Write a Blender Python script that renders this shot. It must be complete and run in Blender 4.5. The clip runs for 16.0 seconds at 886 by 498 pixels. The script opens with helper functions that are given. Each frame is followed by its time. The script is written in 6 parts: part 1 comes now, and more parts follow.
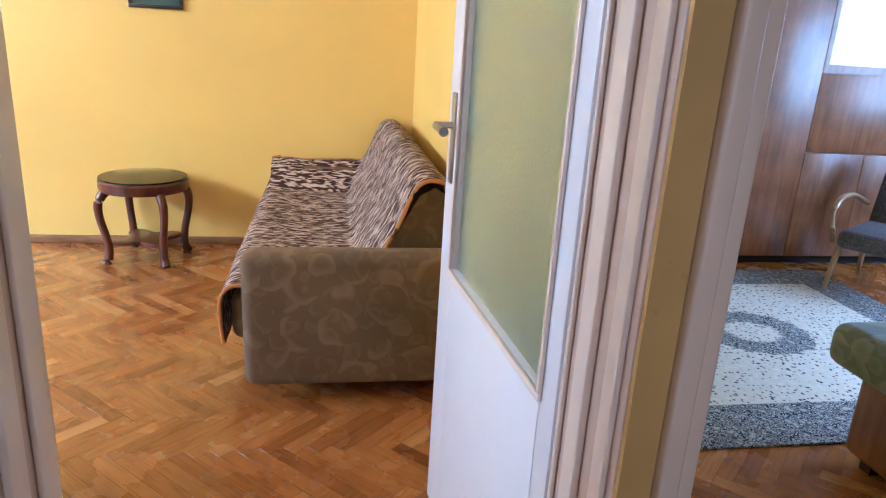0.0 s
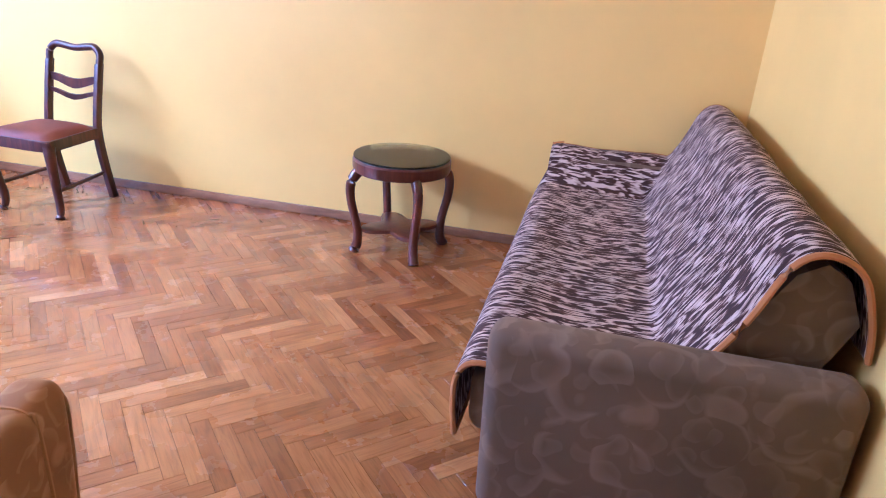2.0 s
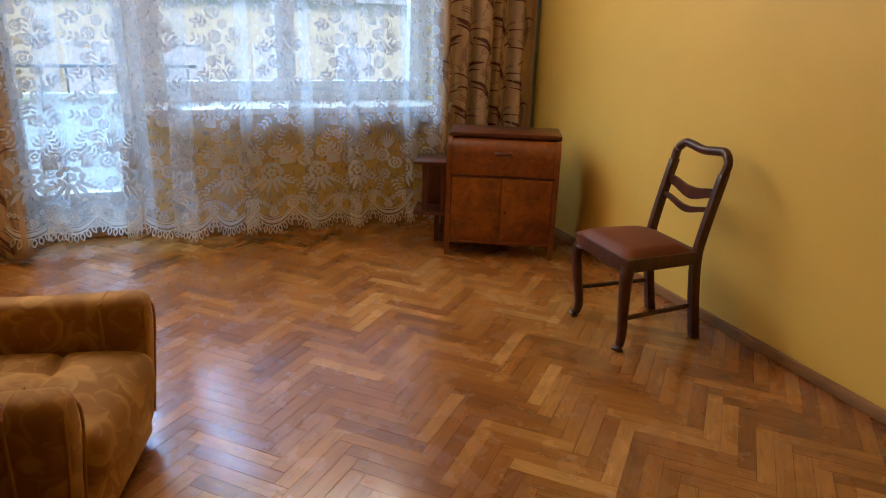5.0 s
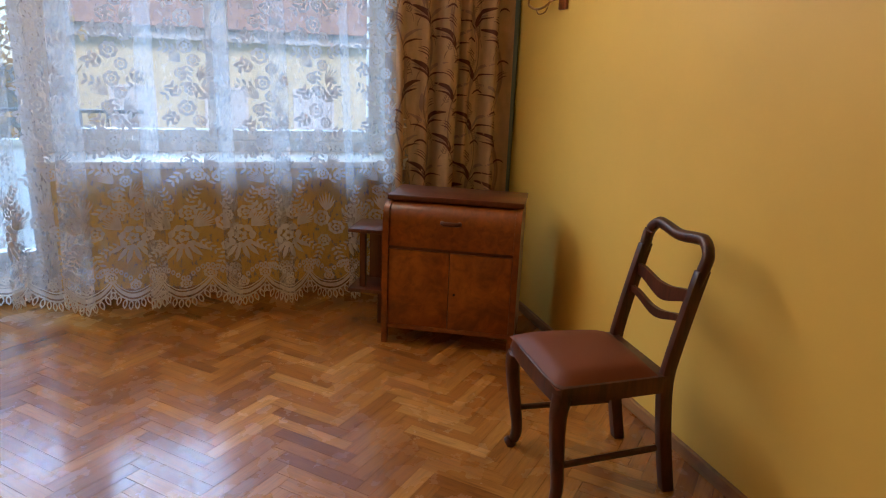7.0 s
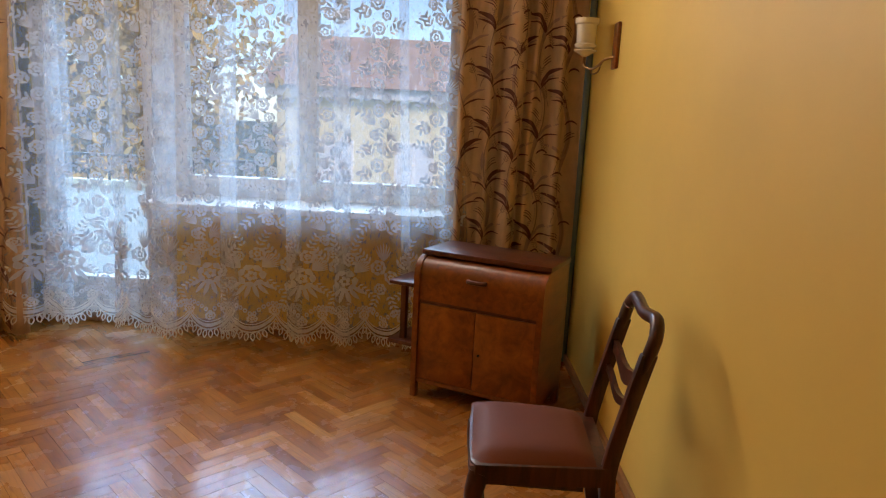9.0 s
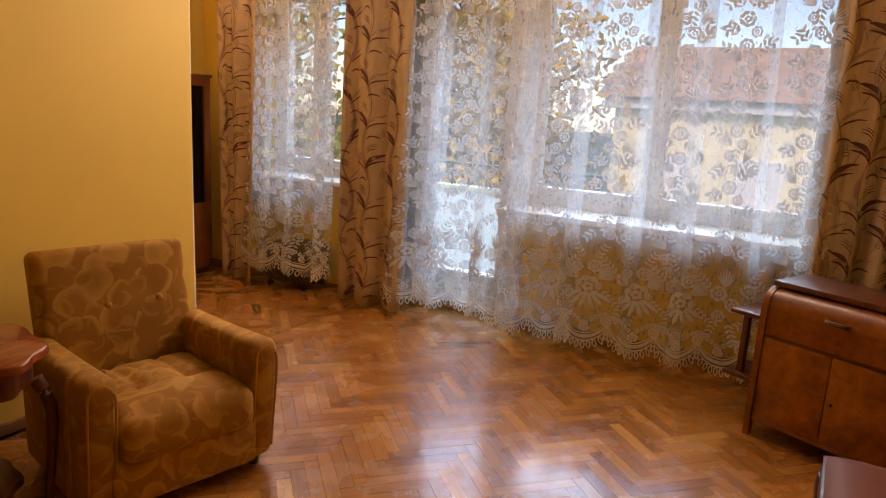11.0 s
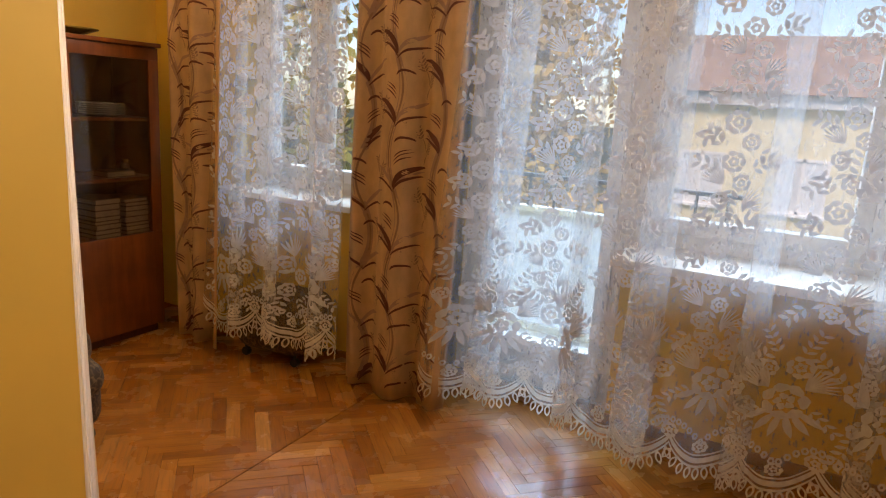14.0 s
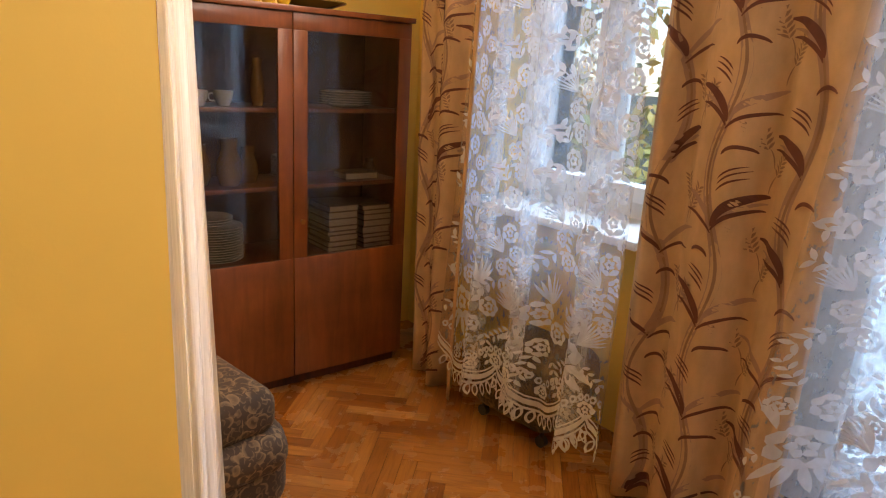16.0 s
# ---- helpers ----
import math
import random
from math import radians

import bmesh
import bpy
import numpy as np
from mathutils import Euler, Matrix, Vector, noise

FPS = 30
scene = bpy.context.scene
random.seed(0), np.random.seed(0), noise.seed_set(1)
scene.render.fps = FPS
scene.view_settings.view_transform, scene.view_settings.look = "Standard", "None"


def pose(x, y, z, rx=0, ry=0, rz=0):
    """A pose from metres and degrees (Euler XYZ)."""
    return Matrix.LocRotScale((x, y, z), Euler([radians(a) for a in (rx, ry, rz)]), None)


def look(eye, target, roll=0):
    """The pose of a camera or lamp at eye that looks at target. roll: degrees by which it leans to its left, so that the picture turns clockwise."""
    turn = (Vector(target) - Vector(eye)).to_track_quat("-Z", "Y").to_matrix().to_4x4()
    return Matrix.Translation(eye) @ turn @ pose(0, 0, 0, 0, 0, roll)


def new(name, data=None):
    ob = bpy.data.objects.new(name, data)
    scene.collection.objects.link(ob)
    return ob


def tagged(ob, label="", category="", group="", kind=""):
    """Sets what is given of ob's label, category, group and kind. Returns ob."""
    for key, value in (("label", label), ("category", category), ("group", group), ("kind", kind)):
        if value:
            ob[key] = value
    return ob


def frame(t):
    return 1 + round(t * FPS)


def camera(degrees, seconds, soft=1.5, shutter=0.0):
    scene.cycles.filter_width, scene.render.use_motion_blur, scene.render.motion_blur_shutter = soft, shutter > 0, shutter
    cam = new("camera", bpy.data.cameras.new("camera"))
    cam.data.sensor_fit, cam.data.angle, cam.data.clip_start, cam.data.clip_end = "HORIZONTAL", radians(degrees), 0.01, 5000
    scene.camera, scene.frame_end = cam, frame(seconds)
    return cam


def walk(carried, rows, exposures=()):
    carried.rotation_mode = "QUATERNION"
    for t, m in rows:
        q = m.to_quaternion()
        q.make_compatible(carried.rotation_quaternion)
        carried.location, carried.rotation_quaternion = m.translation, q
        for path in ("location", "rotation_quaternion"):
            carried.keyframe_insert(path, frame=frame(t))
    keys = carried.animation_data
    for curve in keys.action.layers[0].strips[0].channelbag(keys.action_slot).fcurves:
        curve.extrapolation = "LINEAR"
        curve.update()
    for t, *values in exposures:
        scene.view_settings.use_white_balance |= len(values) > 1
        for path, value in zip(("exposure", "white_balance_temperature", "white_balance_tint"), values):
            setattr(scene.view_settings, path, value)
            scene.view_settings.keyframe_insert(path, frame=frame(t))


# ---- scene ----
cam = camera(66.7, 16.0, soft=1.1)
PATH = [
    (0, (0.086, 0.183, 1.414), (0.42, 2.065, 0.826), 3.5),
    (0.5, (0.034, 0.457, 1.418), (0.334, 2.311, 0.73), 3.7),
    (1, (0.018, 0.724, 1.411), (0.252, 2.568, 0.675), 4.1),
    (1.5, (0.013, 0.956, 1.431), (-0.049, 2.806, 0.673), 4.1),
    (2, (-0.039, 1.197, 1.422), (-0.45, 2.999, 0.659), 3.7),
    (2.5, (-0.138, 1.37, 1.437), (-0.869, 3.067, 0.673), 3.5),
    (3, (-0.188, 1.58, 1.453), (-1.297, 3.07, 0.713), 2.8),
    (3.5, (-0.245, 1.753, 1.443), (-1.727, 2.894, 0.734), 2.7),
    (4, (-0.341, 1.952, 1.431), (-1.964, 2.891, 0.736), 2.3),
    (4.2, (-0.384, 2.027, 1.427), (-2.039, 2.915, 0.739), 2.1),
    (6.3, (-1.051, 2.865, 1.407), (-2.876, 3.434, 0.819), 2.6),
    (6.5, (-1.077, 2.953, 1.401), (-2.906, 3.535, 0.838), 2.7),
    (7, (-1.19, 3.201, 1.408), (-3.034, 3.766, 0.881), 2.4),
    (7.5, (-1.27, 3.417, 1.416), (-3.126, 3.979, 0.927), 2.5),
    (8, (-1.277, 3.624, 1.431), (-3.179, 4.057, 0.986), 2.5),
    (8.5, (-1.161, 3.793, 1.436), (-3.106, 4.028, 1.031), 2.6),
    (9, (-1.101, 4.016, 1.443), (-3.062, 4.008, 1.053), 2.9),
    (9.5, (-1.058, 4.084, 1.47), (-2.998, 3.796, 1.075), 3.0),
    (10, (-0.963, 4.051, 1.472), (-2.85, 3.519, 1.077), 3.0),
    (10.2, (-0.92, 4.034, 1.47), (-2.777, 3.404, 1.077), 3.1),
    (12.3, (-1.334, 3.566, 1.501), (-2.986, 2.53, 1.057), 3.2),
    (12.5, (-1.438, 3.475, 1.492), (-3.093, 2.443, 1.048), 3.2),
    (13, (-1.739, 3.243, 1.48), (-3.425, 2.259, 1.044), 3.3),
    (13.5, (-2.085, 3.04, 1.452), (-3.811, 2.123, 1.028), 3.6),
    (14, (-2.387, 2.816, 1.422), (-4.12, 1.914, 0.994), 3.6),
    (14.5, (-2.682, 2.63, 1.412), (-4.367, 1.655, 0.955), 3.7),
    (15, (-2.963, 2.525, 1.422), (-4.44, 1.265, 0.941), 3.4),
    (15.5, (-3.105, 2.403, 1.415), (-4.377, 0.947, 0.903), 3.2),
    (16, (-3.195, 2.205, 1.412), (-4.399, 0.691, 0.902), 3.1),
]
EXPOSURES = [(0.0, 2.9, 4450, 9), (1.2, 2.8, 4050, 15), (2.0, 2.8, 3850, 31), (2.8, 2.4, 4100, 24), (3.5, 1.65, 5400, 12), (6.5, 0.7, 7000, 20), (8.7, 0.6, 6750, 18), (9.5, 0.75, 8800, 28), (10.2, 0.8, 9300, 30), (12.3, 0.55, 9300, 26), (14.0, 0.6, 9100, 25), (15.0, 0.85, 9100, 28), (16.0, 1.1, 7500, 23)]
walk(cam, [(t, look(eye, target, roll)) for t, eye, target, roll in PATH], EXPOSURES)

# ---- light ----
world = bpy.data.worlds.new("sky")
scene.world = world
world.use_nodes = True
wn = world.node_tree.nodes
sky = wn.new("ShaderNodeTexSky")
sky.sky_type, sky.sun_disc = "NISHITA", False
sky.sun_elevation, sky.sun_rotation = radians(42), radians(80)
sky.air_density, sky.dust_density = 1.0, 0.3
haze = wn.new("ShaderNodeMix")
haze.data_type, haze.blend_type = "RGBA", "MULTIPLY"
haze.inputs[0].default_value, haze.inputs[7].default_value = 1.0, (0.62, 0.84, 1.12, 1)
world.node_tree.links.new(sky.outputs[0], haze.inputs[6])
world.node_tree.links.new(haze.outputs[2], wn["Background"].inputs[0])
wn["Background"].inputs[1].default_value = 0.125

sun = new("sun", bpy.data.lights.new("sun", "SUN"))
sun.data.energy, sun.data.angle, sun.data.color = 1.7, radians(25), (1.0, 0.97, 0.93)
sun.matrix_world = look((30, 6, 27), (0, 0, 0))


def sky_lamp(name, eye, target, size, size_y, watts, color):
    lamp = new(name, bpy.data.lights.new(name, "AREA"))
    lamp.data.shape, lamp.data.size, lamp.data.size_y = "RECTANGLE", size, size_y
    lamp.data.energy, lamp.data.color = watts, color
    lamp.matrix_world = look(eye, target)
    return lamp


# daylight of the open sky above the street, and above the court behind the bedroom
sky_lamp("sky_light_street", (-10.5, -1.5, 6.6), (-4.6, 1.2, 0.6), 10, 4.5, 1850, (0.36, 0.66, 1.0))
# the sky's light in the upper part of each window opening
for name, y, wide, watts in (("daylight_window_1", 2.95, 1.55, 20), ("daylight_balcony_door", 1.80, 0.65, 6), ("daylight_window_2", 0.37, 0.85, 15)):
    sky_lamp(name, (-4.82, y, 2.37), (-2.6, y, 2.28), wide, 0.50, watts, (1.0, 0.95, 0.86))
sky_lamp("daylight_window_3", (5.36, 2.4, 1.6), (3.0, 2.6, 1.0), 1.7, 1.4, 19, (0.66, 0.82, 1.0))
# fill lamp added before the closed hall wall, its source unseen
sky_lamp("unseen_hall_fill", (0.2, -1.55, 1.35), (0.4, 1.0, 1.2), 0.9, 1.9, 2.3, (1.0, 0.90, 0.80))

# ---- materials ----


def material(name, rough=0.5, metal=0.0):
    m = bpy.data.materials.new(name)
    m.use_nodes = True
    b = m.node_tree.nodes["Principled BSDF"]
    b.inputs["Roughness"].default_value, b.inputs["Metallic"].default_value = rough, metal
    return m, m.node_tree.nodes, m.node_tree.links, b


def ramp(nodes, stops):
    r = nodes.new("ShaderNodeValToRGB")
    while len(r.color_ramp.elements) < len(stops):
        r.color_ramp.elements.new(0.5)
    for e, (p, c) in zip(r.color_ramp.elements, stops):
        e.position, e.color = p, (*c, 1)
    return r


def noise_node(nodes, links, coord, scale, detail=4, stretch=(1, 1, 1), rough=0.55, dist=0.0):
    mp = nodes.new("ShaderNodeMapping")
    mp.inputs["Scale"].default_value = stretch
    links.new(coord, mp.inputs["Vector"])
    n = nodes.new("ShaderNodeTexNoise")
    n.inputs["Scale"].default_value, n.inputs["Detail"].default_value = scale, detail
    n.inputs["Roughness"].default_value, n.inputs["Distortion"].default_value = rough, dist
    links.new(mp.outputs[0], n.inputs["Vector"])
    return n


def bump(nodes, links, b, height, strength=0.2, distance=0.002):
    u = nodes.new("ShaderNodeBump")
    u.inputs["Strength"].default_value, u.inputs["Distance"].default_value = strength, distance
    links.new(height, u.inputs["Height"])
    links.new(u.outputs[0], b.inputs["Normal"])


def mixed(nodes, links, fac, a, b_, mode="MIX"):
    m = nodes.new("ShaderNodeMix")
    m.data_type, m.blend_type = "RGBA", mode
    for socket, v in ((m.inputs[0], fac), (m.inputs[6], a), (m.inputs[7], b_)):
        if isinstance(v, (int, float)):
            socket.default_value = v
        elif isinstance(v, tuple):
            socket.default_value = (*v, 1)
        else:
            links.new(v, socket)
    return m.outputs[2]


def coords(nodes, kind="Object"):
    return nodes.new("ShaderNodeTexCoord").outputs[kind]


def paint(name, color, rough=0.6, blotch=0.06, grain=120.0, strength=0.12, worn=None):
    m, n, l, b = material(name, rough)
    co = coords(n)
    big = noise_node(n, l, co, 1.3, 5)
    dark = tuple(c * (1 - 2 * blotch) for c in color)
    light = tuple(min(1, c * (1 + blotch)) for c in color)
    r = ramp(n, [(0.3, dark), (0.7, light)])
    l.new(big.outputs[0], r.inputs[0])
    out = r.outputs[0]
    if worn:
        w = noise_node(n, l, co, 9, 6, rough=0.7)
        wr = ramp(n, [(0.66, (0, 0, 0)), (0.72, (1, 1, 1))])
        l.new(w.outputs[0], wr.inputs[0])
        out = mixed(n, l, wr.outputs[0], out, worn)
    l.new(out, b.inputs["Base Color"])
    fine = noise_node(n, l, co, grain, 3)
    bump(n, l, b, fine.outputs[0], strength)
    return m


def wood(name, dark, light, rough=0.3, stretch=(3, 3, 0.35), scale=14.0, coat=0.0, burl=0.0):
    m, n, l, b = material(name, rough)
    co = coords(n)
    g = noise_node(n, l, co, scale, 6, stretch, 0.6, 0.6)
    r = ramp(n, [(0.3, dark), (0.5, tuple((a + c) / 2 for a, c in zip(dark, light))), (0.72, light)])
    l.new(g.outputs[0], r.inputs[0])
    out = r.outputs[0]
    cloud = noise_node(n, l, co, 4.0 if not burl else burl, 4, dist=1.5 if burl else 0.0)
    cr = ramp(n, [(0.35, (0.55, 0.5, 0.45)), (0.6, (1, 1, 1))])
    l.new(cloud.outputs[0], cr.inputs[0])
    out = mixed(n, l, 0.75, out, cr.outputs[0], "MULTIPLY")
    l.new(out, b.inputs["Base Color"])
    b.inputs["Coat Weight"].default_value = coat
    b.inputs["Coat Roughness"].default_value = 0.15
    bump(n, l, b, g.outputs[0], 0.06)
    return m


def parquet_material():
    m, n, l, b = material("oak_parquet", 0.2)
    uv = coords(n, "UV")
    info, geo = n.new("ShaderNodeObjectInfo"), n.new("ShaderNodeNewGeometry")
    both = n.new("ShaderNodeMath")
    l.new(info.outputs["Random"], both.inputs[0])
    l.new(geo.outputs["Random Per Island"], both.inputs[1])
    frac = n.new("ShaderNodeMath")
    frac.operation = "FRACT"
    l.new(both.outputs[0], frac.inputs[0])
    off = n.new("ShaderNodeMath")
    off.operation = "MULTIPLY"
    off.inputs[1].default_value = 37.0
    l.new(frac.outputs[0], off.inputs[0])
    shift = n.new("ShaderNodeVectorMath")
    l.new(uv, shift.inputs[0])
    l.new(off.outputs[0], shift.inputs[1])
    tone = ramp(n, [(0.0, (0.255, 0.085, 0.016)), (0.28, (0.34, 0.122, 0.023)), (0.70, (0.42, 0.164, 0.033)), (0.92, (0.48, 0.205, 0.046)), (1.0, (0.58, 0.28, 0.08))])
    l.new(frac.outputs[0], tone.inputs[0])
    grain = noise_node(n, l, shift.outputs[0], 17, 6, (0.35, 4, 1), 0.60, 0.9)
    gr = ramp(n, [(0.28, (0.50, 0.42, 0.36)), (0.5, (0.94, 0.91, 0.87)), (0.72, (1.15, 1.15, 1.12))])
    l.new(grain.outputs[0], gr.inputs[0])
    out = mixed(n, l, 0.8, tone.outputs[0], gr.outputs[0], "MULTIPLY")
    world_pos = geo.outputs["Position"]
    worn = noise_node(n, l, world_pos, 1.1, 4)
    wr = ramp(n, [(0.35, (0.78, 0.74, 0.7)), (0.65, (1.05, 1.05, 1.05))])
    l.new(worn.outputs[0], wr.inputs[0])
    out = mixed(n, l, 0.7, out, wr.outputs[0], "MULTIPLY")
    l.new(out, b.inputs["Base Color"])
    scuff = noise_node(n, l, world_pos, 6, 5)
    sr = ramp(n, [(0.3, (0.18, 0.18, 0.18)), (0.7, (0.34, 0.34, 0.34))])
    l.new(scuff.outputs[0], sr.inputs[0])
    l.new(sr.outputs[0], b.inputs["Roughness"])
    b.inputs["Coat Weight"].default_value, b.inputs["Coat Roughness"].default_value = 0.34, 0.11
    wave = noise_node(n, l, world_pos, 14, 2)
    bump(n, l, b, wave.outputs[0], 0.12, 0.0015)
    return m


def swirl_cloth(name, base, line, rough=0.85, scale=8.0, sheen=0.35):
    """Velvet with scattered scrolled leaves: crescents of two sizes, soft inside and bright along the rim."""
    m, n, l, b = material(name, rough)
    co = coords(n)

    def vec(op, x, y=None, k=None):
        v = n.new("ShaderNodeVectorMath")
        v.operation = op
        for socket, val in ((v.inputs[0], x), (v.inputs[1], y)):
            if isinstance(val, tuple):
                socket.default_value = val
            elif val is not None:
                l.new(val, socket)
        if k is not None:
            v.inputs["Scale"].default_value = k
        return v.outputs["Value"] if op == "LENGTH" else v.outputs[0]

    def crescents(cells, radius, bend):
        warp = noise_node(n, l, co, cells * 0.9, 1)
        p = vec("ADD", co, vec("SCALE", vec("SUBTRACT", warp.outputs[1], (0.5, 0.5, 0.5)), None, 0.7 / cells))
        cell = n.new("ShaderNodeTexVoronoi")
        cell.inputs["Scale"].default_value = cells
        l.new(p, cell.inputs["Vector"])
        off = vec("SUBTRACT", p, cell.outputs["Position"])
        way = vec("SCALE", vec("NORMALIZE", vec("SUBTRACT", cell.outputs["Color"], (0.5, 0.5, 0.5))), None, bend * radius)
        outer = ramp(n, [(0.36, (0.0,) * 3), (0.83, (1.0,) * 3), (0.91, (0.0,) * 3)])
        l.new(vec("LENGTH", vec("SCALE", off, None, 1 / radius)), outer.inputs[0])
        inner = ramp(n, [(0.86, (0.0,) * 3), (0.98, (1.0,) * 3)])
        l.new(vec("LENGTH", vec("SCALE", vec("SUBTRACT", off, way), None, 1 / radius)), inner.inputs[0])
        return mixed(n, l, 1.0, outer.outputs[0], inner.outputs[0], "MULTIPLY")

    big, small = crescents(scale, 0.70 / scale, 0.52), crescents(scale * 1.7, 0.62 / (scale * 1.7), 0.55)
    both = mixed(n, l, 0.5, big, small, "LIGHTEN")
    out = mixed(n, l, both, base, line)
    f = noise_node(n, l, co, 2.6, 4)
    fr = ramp(n, [(0.3, (0.72, 0.72, 0.72)), (0.7, (1.12, 1.12, 1.12))])
    l.new(f.outputs[0], fr.inputs[0])
    l.new(mixed(n, l, 1.0, out, fr.outputs[0], "MULTIPLY"), b.inputs["Base Color"])
    b.inputs["Sheen Weight"].default_value = sheen
    b.inputs["Sheen Roughness"].default_value = 0.4
    b.inputs["Sheen Tint"].default_value = (*[min(1, c * 2.2) for c in line], 1)
    w = noise_node(n, l, co, 500, 2)
    bump(n, l, b, w.outputs[0], 0.25, 0.001)
    return m


def streak_cloth():
    """Woven sofa throw, dark brown flecks on cream that run along x."""
    m, n, l, b = material("flecked_throw", 0.95)
    co = coords(n, "UV")
    a = noise_node(n, l, co, 16, 0.9, (0.95, 4.6, 1), 0.5, 0.9)
    r = ramp(n, [(0.43, (0.040, 0.014, 0.008)), (0.50, (0.090, 0.036, 0.022)), (0.54, (0.38, 0.265, 0.19)), (0.64, (0.58, 0.44, 0.33))])
    l.new(a.outputs[0], r.inputs[0])
    l.new(r.outputs[0], b.inputs["Base Color"])
    w = noise_node(n, l, co, 260, 2)
    bump(n, l, b, w.outputs[0], 0.5, 0.002)
    return m


def sheer(name, color, clear, rough=0.9, through_it=0.5):
    m, n, l, b = material(name, rough)
    n.remove(b)
    d, t, c = n.new("ShaderNodeBsdfDiffuse"), n.new("ShaderNodeBsdfTranslucent"), n.new("ShaderNodeBsdfTransparent")
    d.inputs[0].default_value = t.inputs[0].default_value = (*color, 1)
    both, mix = n.new("ShaderNodeMixShader"), n.new("ShaderNodeMixShader")
    both.inputs[0].default_value = through_it
    l.new(d.outputs[0], both.inputs[1])
    l.new(t.outputs[0], both.inputs[2])
    co = coords(n, "UV")
    weave = noise_node(n, l, co, 60, 3, (1, 0.4, 1))
    wr = ramp(n, [(0.3, (clear - 0.08,) * 3), (0.7, (clear + 0.08,) * 3)])
    l.new(weave.outputs[0], wr.inputs[0])
    l.new(wr.outputs[0], mix.inputs[0])
    l.new(both.outputs[0], mix.inputs[1])
    l.new(c.outputs[0], mix.inputs[2])
    l.new(mix.outputs[0], n["Material Output"].inputs[0])
    return m


def drape_cloth(name, color, through_it=0.25):
    m, n, l, b = material(name, 0.85)
    co = coords(n)
    f = noise_node(n, l, co, 14, 4, (1, 1, 0.6))
    r = ramp(n, [(0.3, tuple(c * 0.82 for c in color)), (0.7, tuple(c * 1.08 for c in color))])
    l.new(f.outputs[0], r.inputs[0])
    l.new(r.outputs[0], b.inputs["Base Color"])
    w = noise_node(n, l, co, 420, 2, (1, 1, 0.3))
    bump(n, l, b, w.outputs[0], 0.2, 0.001)
    t, mix = n.new("ShaderNodeBsdfTranslucent"), n.new("ShaderNodeMixShader")
    l.new(r.outputs[0], t.inputs[0])
    mix.inputs[0].default_value = through_it
    l.new(b.outputs[0], mix.inputs[1])
    l.new(t.outputs[0], mix.inputs[2])
    l.new(mix.outputs[0], n["Material Output"].inputs[0])
    return m


def glass(name, rough=0.0, tint=(1, 1, 1), gloss=0.08):
    m, n, l, b = material(name)
    n.remove(b)
    t, g, mix, f = n.new("ShaderNodeBsdfTransparent"), n.new("ShaderNodeBsdfGlossy"), n.new("ShaderNodeMixShader"), n.new("ShaderNodeFresnel")
    t.inputs[0].default_value = (*tint, 1)
    g.inputs["Roughness"].default_value = rough
    f.inputs[0].default_value = 1.5
    l.new(f.outputs[0], mix.inputs[0])
    l.new(t.outputs[0], mix.inputs[1])
    l.new(g.outputs[0], mix.inputs[2])
    l.new(mix.outputs[0], n["Material Output"].inputs[0])
    return m


def frosted_glass():
    m, n, l, b = material("frosted_glass", 0.32)
    b.inputs["Base Color"].default_value = (0.72, 0.80, 0.62, 1)
    b.inputs["Transmission Weight"].default_value = 0.85
    b.inputs["IOR"].default_value = 1.3
    co = coords(n)
    a = noise_node(n, l, co, 70, 3)
    v = n.new("ShaderNodeTexVoronoi")
    v.inputs["Scale"].default_value = 90
    l.new(co, v.inputs["Vector"])
    s = n.new("ShaderNodeMath")
    l.new(a.outputs[0], s.inputs[0])
    l.new(v.outputs[0], s.inputs[1])
    bump(n, l, b, s.outputs[0], 0.35, 0.003)
    return m


